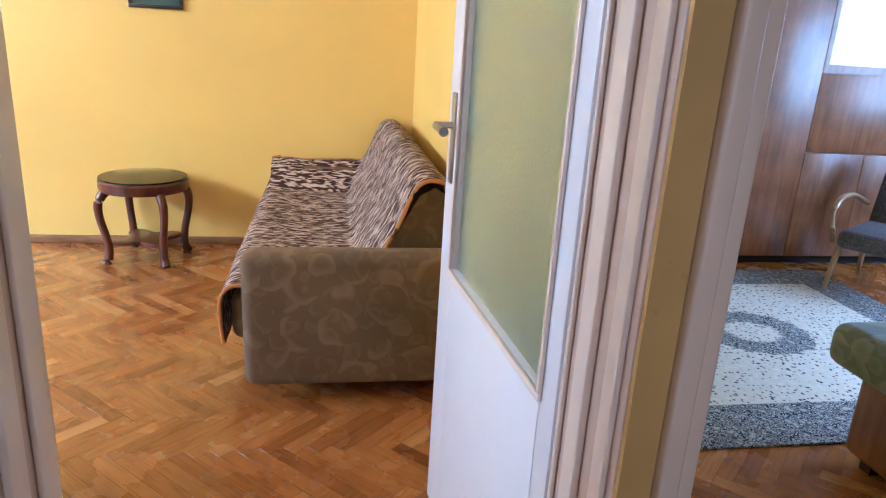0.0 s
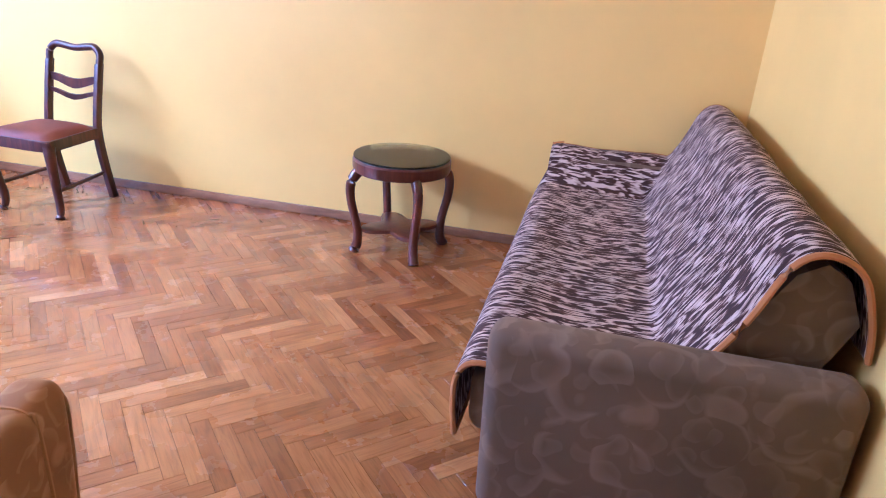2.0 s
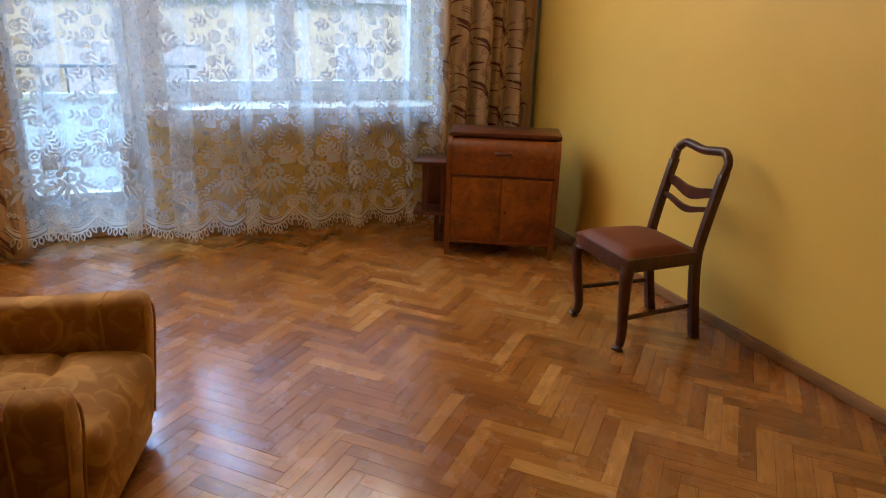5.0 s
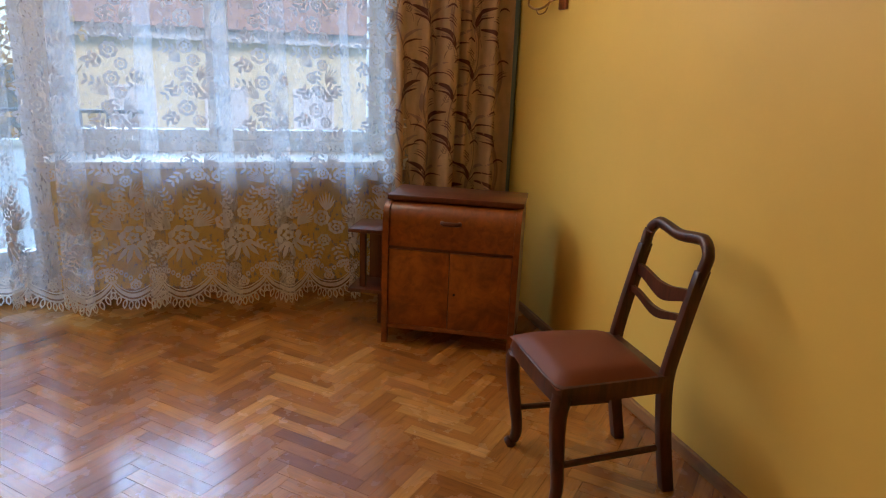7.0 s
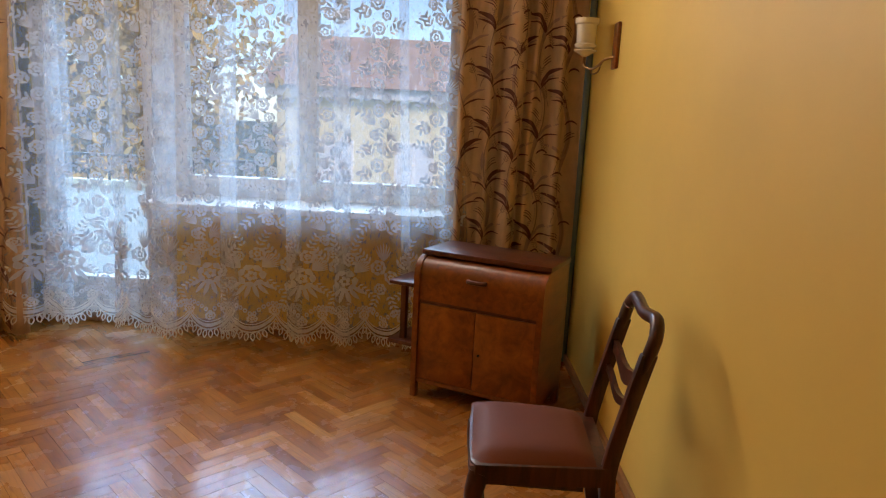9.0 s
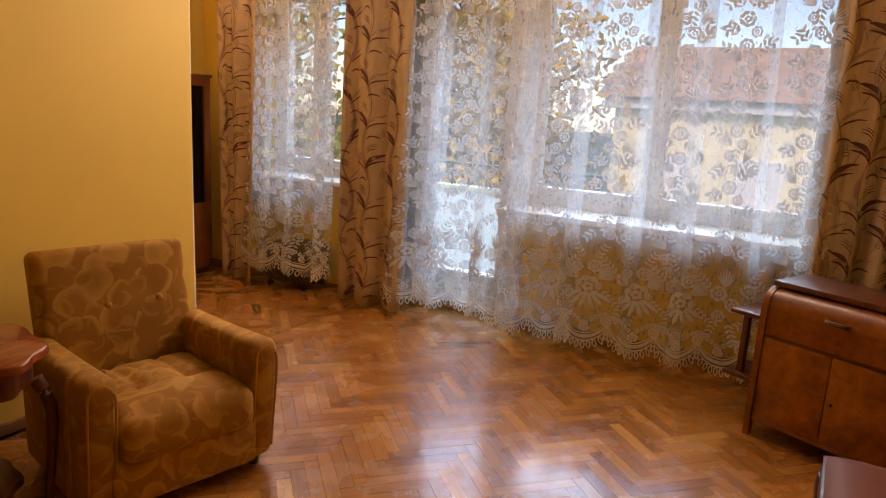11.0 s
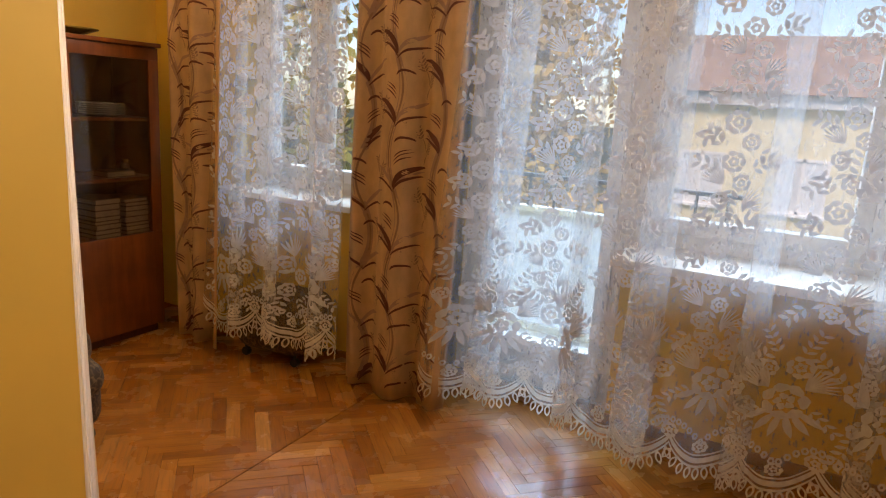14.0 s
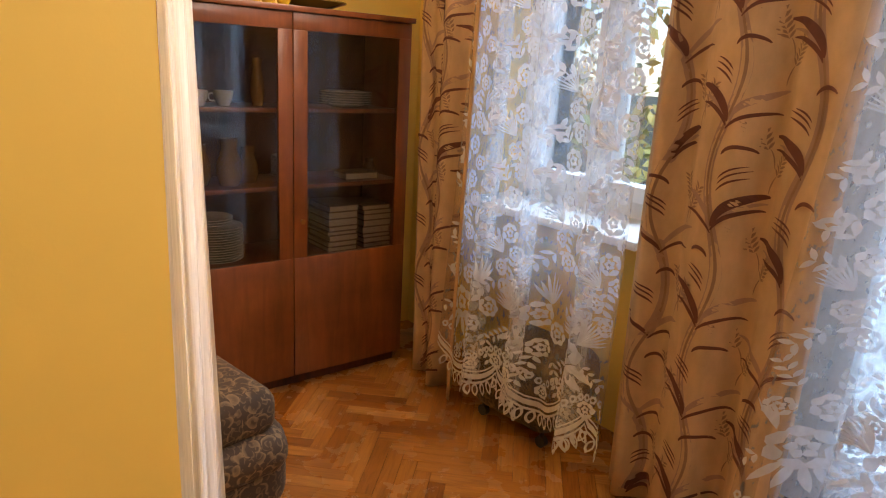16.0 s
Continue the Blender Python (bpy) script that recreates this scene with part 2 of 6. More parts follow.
def rug_material():
    m, n, l, b = material("oriental_rug", 0.95)
    co = coords(n)
    a = noise_node(n, l, co, 34, 3, dist=0.8)
    v = n.new("ShaderNodeTexVoronoi")
    v.inputs["Scale"].default_value, v.feature = 44, "SMOOTH_F1"
    l.new(co, v.inputs["Vector"])
    mult = n.new("ShaderNodeMath")
    mult.operation = "MULTIPLY"
    l.new(a.outputs[0], mult.inputs[0])
    l.new(v.outputs[0], mult.inputs[1])
    field = ramp(n, [(0.07, (0.05, 0.05, 0.06)), (0.105, (0.16, 0.15, 0.16)), (0.125, (0.62, 0.57, 0.48)), (0.5, (0.76, 0.70, 0.60))])
    l.new(mult.outputs[0], field.inputs[0])
    # medallion and border from the distance to the middle
    sep = n.new("ShaderNodeSeparateXYZ")
    l.new(co, sep.inputs[0])

    def maths(op, x, y=None):
        k = n.new("ShaderNodeMath")
        k.operation = op
        for i, v_ in enumerate((x, y)):
            if v_ is None:
                continue
            if isinstance(v_, (int, float)):
                k.inputs[i].default_value = v_
            else:
                l.new(v_, k.inputs[i])
        return k.outputs[0]

    ax, ay = maths("ABSOLUTE", sep.outputs[0]), maths("ABSOLUTE", sep.outputs[1])
    edge = maths("MINIMUM", maths("SUBTRACT", 1.15, ax), maths("SUBTRACT", 1.03, ay))
    er = ramp(n, [(0.0, (0, 0, 0)), (0.06, (1, 1, 1)), (0.08, (0, 0, 0)), (0.26, (0, 0, 0)), (0.28, (1, 1, 1)), (0.30, (0, 0, 0)), (1.0, (0, 0, 0))])
    l.new(edge, er.inputs[0])
    band = ramp(n, [(0.0, (1, 1, 1)), (0.29, (1, 1, 1)), (0.3, (0, 0, 0))])
    l.new(edge, band.inputs[0])
    dark = ramp(n, [(0.06, (0.60, 0.57, 0.52)), (0.10, (0.03, 0.032, 0.045)), (0.16, (0.03, 0.032, 0.045)), (0.19, (0.50, 0.48, 0.45)), (0.24, (0.04, 0.04, 0.055)), (0.34, (0.45, 0.43, 0.41))])
    l.new(mult.outputs[0], dark.inputs[0])
    out = mixed(n, l, band.outputs[0], field.outputs[0], dark.outputs[0])
    rad = maths("SQRT", maths("ADD", maths("MULTIPLY", ax, ax), maths("MULTIPLY", maths("MULTIPLY", ay, ay), 1.3)))
    med = ramp(n, [(0.0, (0, 0, 0)), (0.20, (0, 0, 0)), (0.22, (1, 1, 1)), (0.37, (1, 1, 1)), (0.39, (0, 0, 0))])
    l.new(maths("ADD", rad, maths("MULTIPLY", a.outputs[0], 0.12)), med.inputs[0])
    out = mixed(n, l, med.outputs[0], out, dark.outputs[0])
    l.new(out, b.inputs["Base Color"])
    w = noise_node(n, l, co, 300, 2)
    bump(n, l, b, w.outputs[0], 0.6, 0.004)
    return m


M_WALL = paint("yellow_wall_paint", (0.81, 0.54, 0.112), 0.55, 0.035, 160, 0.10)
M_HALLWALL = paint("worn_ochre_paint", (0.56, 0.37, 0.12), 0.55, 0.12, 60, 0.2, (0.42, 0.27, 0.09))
M_CEIL = paint("white_ceiling_paint", (0.82, 0.80, 0.74), 0.8, 0.03)
M_DOORPAINT = paint("white_door_enamel", (0.78, 0.75, 0.76), 0.32, 0.03, 30, 0.08)
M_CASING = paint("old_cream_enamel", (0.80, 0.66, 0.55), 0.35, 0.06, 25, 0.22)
# darker copy of the casing enamel: shade between the mouldings put into the colour
M_CASING_SHADE = paint("old_cream_enamel_shaded", (0.64, 0.47, 0.36), 0.4, 0.08, 25, 0.22)
M_FRAME = paint("white_window_enamel", (0.80, 0.80, 0.80), 0.35, 0.03, 30, 0.08)
M_SILL = paint("white_sill_enamel", (0.80, 0.78, 0.74), 0.3, 0.03, 30, 0.08)
M_SUBFLOOR = paint("dark_joint_filler", (0.055, 0.025, 0.012), 0.7, 0.1)
M_PARQUET = parquet_material()
M_BASE = wood("brown_baseboard", (0.26, 0.125, 0.05), (0.42, 0.21, 0.085), 0.4, (0.4, 3, 3))
M_DARKWOOD = wood("dark_mahogany", (0.030, 0.007, 0.003), (0.125, 0.030, 0.012), 0.38, coat=0.06)
M_REDWOOD = wood("red_brown_walnut", (0.075, 0.018, 0.008), (0.165, 0.045, 0.018), 0.3, coat=0.18)
M_BURL = wood("burl_veneer", (0.20, 0.050, 0.007), (0.43, 0.125, 0.018), 0.3, (1, 1, 1), 9, 0.25, 11)
M_CABWOOD = wood("cabinet_veneer", (0.17, 0.040, 0.006), (0.33, 0.090, 0.013), 0.3, (3, 0.5, 3), 10, 0.25)
M_BOOKCASE = wood("bookcase_veneer", (0.155, 0.042, 0.011), (0.245, 0.072, 0.019), 0.34, (3, 3, 0.3), 9, 0.15)
# veneer darkened for the shade inside the glazed cases
M_CASE_SHADED = wood("bookcase_inside_shaded", (0.05, 0.018, 0.009), (0.08, 0.028, 0.013), 0.5)
M_WARDROBE = wood("walnut_wardrobe", (0.15, 0.056, 0.022), (0.30, 0.125, 0.05), 0.36, (3, 3, 0.3), 7, 0.12)
M_LIGHTWOOD = wood("pale_beech", (0.34, 0.21, 0.11), (0.48, 0.32, 0.18), 0.35)
M_TABLETOP = wood("lacquered_cherry", (0.20, 0.042, 0.016), (0.37, 0.09, 0.028), 0.26, (0.5, 4, 4), 9, 0.25)
M_LEATHER = paint("brown_leather", (0.165, 0.040, 0.014), 0.58, 0.12, 260, 0.25)
M_LEATHER.node_tree.nodes["Principled BSDF"].inputs["Specular IOR Level"].default_value = 0.25
M_CHAIRCLOTH = swirl_cloth("olive_gold_velvet", (0.34, 0.140, 0.015), (0.52, 0.265, 0.055), scale=8.0)
M_SOFACLOTH = swirl_cloth("taupe_velvet", (0.150, 0.094, 0.046), (0.215, 0.142, 0.075), scale=8.0, sheen=0.25)
M_PIPING = paint("velvet_piping", (0.44, 0.21, 0.035), 0.85, 0.08, 300)
M_ORANGE = paint("orange_cord", (0.50, 0.20, 0.035), 0.9, 0.1, 300, 0.4)
M_THROW = streak_cloth()
M_BLACK = paint("matte_black", (0.012, 0.012, 0.014), 0.95, 0.1)
M_SHEER = sheer("sheer_net", (0.86, 0.89, 0.94), 0.77, through_it=0.74)
M_SIDENET = sheer("gathered_net", (0.97, 0.97, 0.97), 0.40, through_it=0.75)
M_LACE = sheer("lace_motif", (0.74, 0.76, 0.80), 0.08, through_it=0.36)
M_OPENLACE = sheer("lace_flounce", (0.84, 0.81, 0.77), 0.10, through_it=0.4)
M_DRAPE = drape_cloth("beige_print_drape", (0.66, 0.45, 0.27))
M_PRINT_DARK = drape_cloth("plum_brown_print", (0.165, 0.058, 0.042))
M_PRINT_MID = drape_cloth("mauve_brown_print", (0.36, 0.22, 0.14))
M_PRINT_PALE = drape_cloth("pale_mauve_print", (0.45, 0.29, 0.22))
M_GLASS = glass("clear_glass")
M_TOPGLASS = glass("table_glass", 0.02, (0.9, 0.95, 0.92))
M_GREENTOP = paint("green_baize", (0.085, 0.105, 0.075), 0.8, 0.08, 200)
M_FROST = frosted_glass()
M_STEEL = material("brushed_steel", 0.32, 1.0)[0]
M_STEEL.node_tree.nodes["Principled BSDF"].inputs["Base Color"].default_value = (0.45, 0.43, 0.40, 1)
M_BRASS = material("old_brass", 0.35, 1.0)[0]
M_BRASS.node_tree.nodes["Principled BSDF"].inputs["Base Color"].default_value = (0.30, 0.17, 0.07, 1)
M_PIPE = paint("grey_green_pipe_paint", (0.17, 0.24, 0.24), 0.45, 0.06, 40)
M_PORCELAIN = paint("ivory_porcelain", (0.78, 0.70, 0.55), 0.18, 0.03, 20, 0.02)
# white china, its colour lowered for the dim light on the shelves
M_CHINA_SHADED = paint("white_china_shaded", (0.46, 0.42, 0.36), 0.15, 0.03, 20, 0.02)
M_AMBER = paint("amber_glassware", (0.16, 0.085, 0.03), 0.12, 0.1, 20, 0.02)
M_YELLOWCHINA = paint("yellow_ceramic", (0.62, 0.40, 0.03), 0.25, 0.06, 20, 0.05)
M_OLIVE = paint("olive_glass_dish", (0.22, 0.16, 0.04), 0.15, 0.1, 20, 0.05)
M_PAPER = paint("old_paper", (0.42, 0.34, 0.24), 0.8, 0.15, 40)
M_BOOK = paint("brown_book_cloth", (0.15, 0.085, 0.045), 0.75, 0.2, 60)
M_FLORAL = swirl_cloth("dark_floral_chenille", (0.050, 0.027, 0.013), (0.20, 0.125, 0.06), scale=26, sheen=0.2)
M_GREYCLOTH = swirl_cloth("grey_check_cloth", (0.085, 0.075, 0.085), (0.17, 0.15, 0.16), scale=45, sheen=0.2)
M_FUR = swirl_cloth("grey_plush", (0.17, 0.18, 0.17), (0.27, 0.28, 0.26), scale=8, sheen=0.5)
M_CASTOR = paint("black_plastic", (0.02, 0.02, 0.02), 0.4, 0.1)
M_RUG = rug_material()
M_CANVAS = paint("dark_green_painting", (0.07, 0.13, 0.11), 0.4, 0.45, 30, 0.2, (0.16, 0.15, 0.06))
M_MAT = paint("black_picture_frame", (0.03, 0.025, 0.02), 0.3, 0.1)
M_STUCCO = paint("pale_yellow_stucco", (0.74, 0.68, 0.48), 0.9, 0.05, 12, 0.3)
M_ROOF = paint("brown_roof_tiles", (0.45, 0.29, 0.21), 0.85, 0.15, 8, 0.4)
M_FARGLASS = material("far_window_glass", 0.1)[0]
M_FARGLASS.node_tree.nodes["Principled BSDF"].inputs["Base Color"].default_value = (0.66, 0.70, 0.74, 1)
M_PARAPET = paint("pale_parapet", (0.80, 0.82, 0.84), 0.8, 0.05, 20, 0.2)
M_PANEL = sheer("translucent_balcony_sheet", (0.80, 0.83, 0.86), 0.14, through_it=0.62)
M_RAIL = paint("dark_iron_rail", (0.05, 0.055, 0.06), 0.5, 0.1)
M_GROUND = paint("grass_and_earth", (0.085, 0.10, 0.045), 0.95, 0.3, 3, 0.4)
M_BARK = paint("grey_bark", (0.11, 0.085, 0.065), 0.95, 0.2, 20, 0.5)


def leaf_material(name, a, c):
    m, n, l, b = material(name, 0.6)
    geo = n.new("ShaderNodeNewGeometry")
    r = ramp(n, [(0.0, a), (1.0, c)])
    l.new(geo.outputs["Random Per Island"], r.inputs[0])
    l.new(r.outputs[0], b.inputs["Base Color"])
    return m


M_LEAFGOLD = leaf_material("autumn_leaves", (0.56, 0.36, 0.09), (0.42, 0.30, 0.10))
M_LEAFGREEN = leaf_material("green_leaves", (0.20, 0.23, 0.07), (0.44, 0.38, 0.10))

# ---- mesh helpers ----


def link_mesh(name, bm, mat, smooth=True, angle=40):
    bmesh.ops.recalc_face_normals(bm, faces=bm.faces)
    me = bpy.data.meshes.new(name)
    bm.to_mesh(me)
    bm.free()
    me.materials.append(mat)
    if smooth:
        me.shade_smooth()
        me.set_sharp_from_angle(angle=radians(angle))
    return me


def part(name, bm, mat, parent, label="", smooth=True, angle=40):
    ob = new(name, link_mesh(name, bm, mat, smooth, angle))
    ob.parent = parent
    if label:
        ob["label"] = label
    return ob


def thing(name, m, label, category, group="", kind=""):
    e = new(name)
    e.empty_display_size = 0.1
    e.matrix_world = m
    return tagged(e, label, category, group, kind)


def structure(name, bm, mat, label="", category="", smooth=False):
    ob = new(name, link_mesh(name, bm, mat, smooth))
    return tagged(ob, label, category, kind="structure")


def box(bm, x0, x1, y0, y1, z0, z1, r=0.0, seg=2):
    """A box between two corners, its edges rounded by r."""
    made = bmesh.ops.create_cube(bm, size=1.0, matrix=Matrix.Translation(((x0 + x1) / 2, (y0 + y1) / 2, (z0 + z1) / 2)) @ Matrix.Diagonal((x1 - x0, y1 - y0, z1 - z0, 1)))
    if r > 0:
        edges = {e for v in made["verts"] for e in v.link_edges}
        bmesh.ops.bevel(bm, geom=list(edges), offset=r, segments=seg, affect="EDGES", profile=0.5)
    return bm


def boxes(*rows, r=0.0, seg=2):
    bm = bmesh.new()
    for row in rows:
        box(bm, *row, r=r, seg=seg)
    return bm


def tube(bm, pts, radii, seg=10, flat=1.0, caps=True, side=None):
    """A swept round bar through pts; flat squeezes the section along the second axis."""
    pts = [Vector(p) for p in pts]
    rings = []
    for i, p in enumerate(pts):
        d = (pts[min(i + 1, len(pts) - 1)] - pts[max(i - 1, 0)]).normalized()
        ref = Vector(side) if side else (Vector((0, 0, 1)) if abs(d.z) < 0.9 else Vector((1, 0, 0)))
        u = d.cross(ref).normalized()
        w = u.cross(d).normalized()
        r = radii[i] if isinstance(radii, (list, tuple)) else radii
        rings.append([bm.verts.new(p + r * (math.cos(a) * u + flat * math.sin(a) * w)) for a in (2 * math.pi * k / seg for k in range(seg))])
    for a, b in zip(rings, rings[1:]):
        for k in range(seg):
            bm.faces.new((a[k], a[(k + 1) % seg], b[(k + 1) % seg], b[k]))
    if caps:
        bm.faces.new(rings[0])
        bm.faces.new(rings[-1])
    return bm


def lathe(bm, profile, at=(0, 0, 0), seg=24, sx=1.0, sy=1.0):
    """A turned body from (radius, height) pairs."""
    rings = []
    for r, z in profile:
        if r < 1e-5:
            rings.append([bm.verts.new((at[0], at[1], at[2] + z))])
        else:
            rings.append([bm.verts.new((at[0] + sx * r * math.cos(2 * math.pi * k / seg), at[1] + sy * r * math.sin(2 * math.pi * k / seg), at[2] + z)) for k in range(seg)])
    for a, b in zip(rings, rings[1:]):
        for k in range(seg):
            j = (k + 1) % seg
            if len(a) == 1 and len(b) > 1:
                bm.faces.new((a[0], b[k], b[j]))
            elif len(b) == 1 and len(a) > 1:
                bm.faces.new((a[k], a[j], b[0]))
            elif len(a) > 1:
                bm.faces.new((a[k], a[j], b[j], b[k]))
    if len(rings[0]) > 1:
        bm.faces.new(rings[0])
    if len(rings[-1]) > 1:
        bm.faces.new(rings[-1])
    return bm


def smooth_path(pts, n=8):
    """A Catmull-Rom line through pts."""
    pts = [Vector(p) for p in pts]
    out = []
    for i in range(len(pts) - 1):
        a, b, c, d = pts[max(i - 1, 0)], pts[i], pts[i + 1], pts[min(i + 2, len(pts) - 1)]
        for k in range(n):
            t = k / n
            out.append(0.5 * ((2 * b) + (c - a) * t + (2 * a - 5 * b + 4 * c - d) * t * t + (3 * b - a - 3 * c + d) * t ** 3))
    return out + [pts[-1]]


def prism(bm, outline, z0, z1, bevel=0.0):
    """An upright slab over a flat outline [(x, y), ...], its top edge eased by bevel."""
    cx, cy = sum(p[0] for p in outline) / len(outline), sum(p[1] for p in outline) / len(outline)

    def ring(z, inset):
        vs = []
        for x, y in outline:
            d = math.hypot(x - cx, y - cy) or 1
            vs.append(bm.verts.new((x - (x - cx) / d * inset, y - (y - cy) / d * inset, z)))
        return vs

    rings = [ring(z0, 0), ring(z1 - bevel, 0)] + ([ring(z1 - 0.3 * bevel, 0.3 * bevel), ring(z1, bevel)] if bevel else [])
    bm.faces.new(rings[0])
    bm.faces.new(rings[-1])
    n = len(outline)
    for a, b in zip(rings, rings[1:]):
        for k in range(n):
            bm.faces.new((a[k], a[(k + 1) % n], b[(k + 1) % n], b[k]))
    return bm


def cushion(bm, x0, x1, y0, y1, z0, z1, r, puff=0.02, n=10, tufts=(), depth=0.02):
    """A padded block with a domed top and pulled-in tufts at (x, y)."""
    box(bm, x0, x1, y0, y1, z0, z1, r=r, seg=4)
    bmesh.ops.subdivide_edges(bm, edges=[e for e in bm.edges if e.calc_length() > 0.09], cuts=n, use_grid_fill=True)
    for v in bm.verts:
        u, w = (v.co.x - x0) / (x1 - x0), (v.co.y - y0) / (y1 - y0)
        if v.co.z > z1 - r * 0.7:
            v.co.z += puff * 16 * u * (1 - u) * w * (1 - w)
            for tx, ty in tufts:
                v.co.z -= depth * math.exp(-((v.co.x - tx) ** 2 + (v.co.y - ty) ** 2) / 0.003)
    return bm

# ---- structure ----
NORTH, SOUTH, SOUTH_BACK = 4.79, 1.20, 0.95
STEP = 1.085  # room face of the south wall beside the alcove
WEST, WEST_OUT, EAST, EAST_BACK = -5.35, -5.70, 0.64, 0.74
HIGH = 2.65

structure("wall_north", boxes((WEST_OUT, EAST_BACK, NORTH, NORTH + 0.25, 0, HIGH)), M_WALL, "plain yellow painted plaster wall", "wall")
structure("wall_east", boxes((EAST, EAST_BACK, SOUTH, NORTH, 0, HIGH)), M_WALL, "yellow painted partition wall beside the sofa", "wall")
structure("wall_south", boxes((-3.507, -0.60, SOUTH_BACK, STEP, 0, HIGH), (-0.60, -0.40, SOUTH_BACK, SOUTH, 0, HIGH), (-0.40, 0.527, SOUTH_BACK, SOUTH, 2.06, HIGH)), M_WALL, "yellow painted wall between living room and hall", "wall")
structure("wall_west", boxes(
    (WEST_OUT, WEST, -1.05, -0.10, 0, HIGH), (WEST_OUT, WEST, 0.85, 1.33, 0, HIGH), (WEST_OUT, WEST, 4.12, NORTH, 0, HIGH),
    (WEST_OUT, WEST, -0.10, 0.85, 0, 0.84), (WEST_OUT, WEST, 2.18, 4.12, 0, 0.81),
    (WEST_OUT, WEST, -0.10, 0.85, 2.40, HIGH), (WEST_OUT, WEST, 1.33, 4.12, 2.40, HIGH)), M_WALL, "yellow outer wall with windows and a balcony door", "wall")
structure("wall_alcove_south", boxes((WEST, -2.85, -1.05, -0.80, 0, HIGH)), M_WALL, "pale yellow wall behind the bookcase", "wall")
structure("wall_alcove_east", boxes((-2.95, -2.85, -0.80, SOUTH_BACK, 0, HIGH)), M_WALL, "plain yellow wall closing the alcove", "wall")
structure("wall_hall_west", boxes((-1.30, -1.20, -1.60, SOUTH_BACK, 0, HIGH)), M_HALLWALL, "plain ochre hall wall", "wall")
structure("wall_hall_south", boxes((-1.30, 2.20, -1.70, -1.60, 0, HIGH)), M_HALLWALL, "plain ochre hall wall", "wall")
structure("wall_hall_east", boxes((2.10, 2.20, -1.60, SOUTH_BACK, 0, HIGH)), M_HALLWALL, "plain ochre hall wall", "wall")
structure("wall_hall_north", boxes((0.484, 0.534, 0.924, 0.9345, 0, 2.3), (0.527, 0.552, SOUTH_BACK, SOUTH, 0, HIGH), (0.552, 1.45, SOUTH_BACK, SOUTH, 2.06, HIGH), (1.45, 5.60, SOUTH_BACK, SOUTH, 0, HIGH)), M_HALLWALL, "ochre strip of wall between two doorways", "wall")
structure("wall_bedroom_north", boxes((EAST_BACK, 5.60, 4.82, 5.02, 0, HIGH)), M_WALL, "plain wall behind the wardrobe", "wall")
structure("wall_bedroom_east", boxes((5.40, 5.60, SOUTH, 1.5, 0, HIGH), (5.40, 5.60, 3.3, 4.82, 0, HIGH), (5.40, 5.60, 1.5, 3.3, 0, 0.85), (5.40, 5.60, 1.5, 3.3, 2.35, HIGH)), M_WALL, "bedroom wall with a window", "wall")
structure("ceiling", boxes((WEST_OUT, 5.60, -1.70, 5.02, HIGH, HIGH + 0.15)), M_CEIL, "white ceiling", "ceiling")
floor = structure("floor", boxes((WEST_OUT, 5.60, -1.70, 5.02, -0.20, -0.011)), M_SUBFLOOR, "glossy oak herringbone parquet with dark joints", "floor")


def skirting(name, x0, x1, y0, y1):
    bm = boxes((x0, x1, y0, y1, 0, 0.052), r=0.005)
    return structure(name, bm, M_BASE, "narrow brown wooden baseboard", "baseboard", True)


skirting("baseboard", WEST, EAST, NORTH - 0.022, NORTH)
skirting("baseboard_2", EAST - 0.022, EAST, SOUTH, NORTH - 0.022)
skirting("baseboard_3", -3.49, -0.602, STEP, STEP + 0.022)
skirting("baseboard_4", -3.9, -2.95, -0.80, -0.778)
skirting("baseboard_5", WEST, WEST + 0.022, 2.18, 4.7)


# door frames: stepped casings round the two hall doorways
def door_frame(name, x0, x1, label, bare=()):
    """bare: sides that have no casing on the hall face."""
    root = thing(name, Matrix(), label, "door frame", kind="structure")
    for x, s in ((x0, -1), (x1, 1)):
        a, b_ = sorted((x, x + s * 0.043))
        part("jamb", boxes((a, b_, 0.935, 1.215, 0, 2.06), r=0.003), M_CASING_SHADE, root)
        for k, (y0, y1, d) in enumerate(((1.14, 1.205, 0.010), (1.045, 1.095, 0.014), (0.955, 0.995, 0.010))):
            a, b_ = sorted((x - s * d, x))
            part("moulding", boxes((a, b_, y0, y1, 0, 2.03), r=0.004, seg=3), M_CASING, root)
        if s not in bare:
            for w0, w1, d, mat in ((0.0, 0.03, 0.016, M_CASING), (0.03, 0.062, 0.030, M_CASING)):
                a, b_ = sorted((x + s * w0, x + s * w1))
                part("casing", boxes((a, b_, 0.935 - d, 0.935, 0, 2.11), r=0.007, seg=3), mat, root)
        if (s < 0) == (x0 < 0.5):
            a, b_ = sorted((x + s * 0.004, x + s * 0.06))
            part("room_casing", boxes((a, b_, 1.215, 1.235, 0, 2.11), r=0.006, seg=3), M_CASING, root)
    part("head", boxes((x0, x1, 0.935, 1.215, 2.03, 2.06), r=0.004), M_CASING, root)
    return root


door_frame("door_frame_1", -0.352, 0.482, "cream enamelled door frame with stepped mouldings", (1,))
door_frame("door_frame_2", 0.597, 1.405, "cream enamelled door frame of the bedroom doorway")


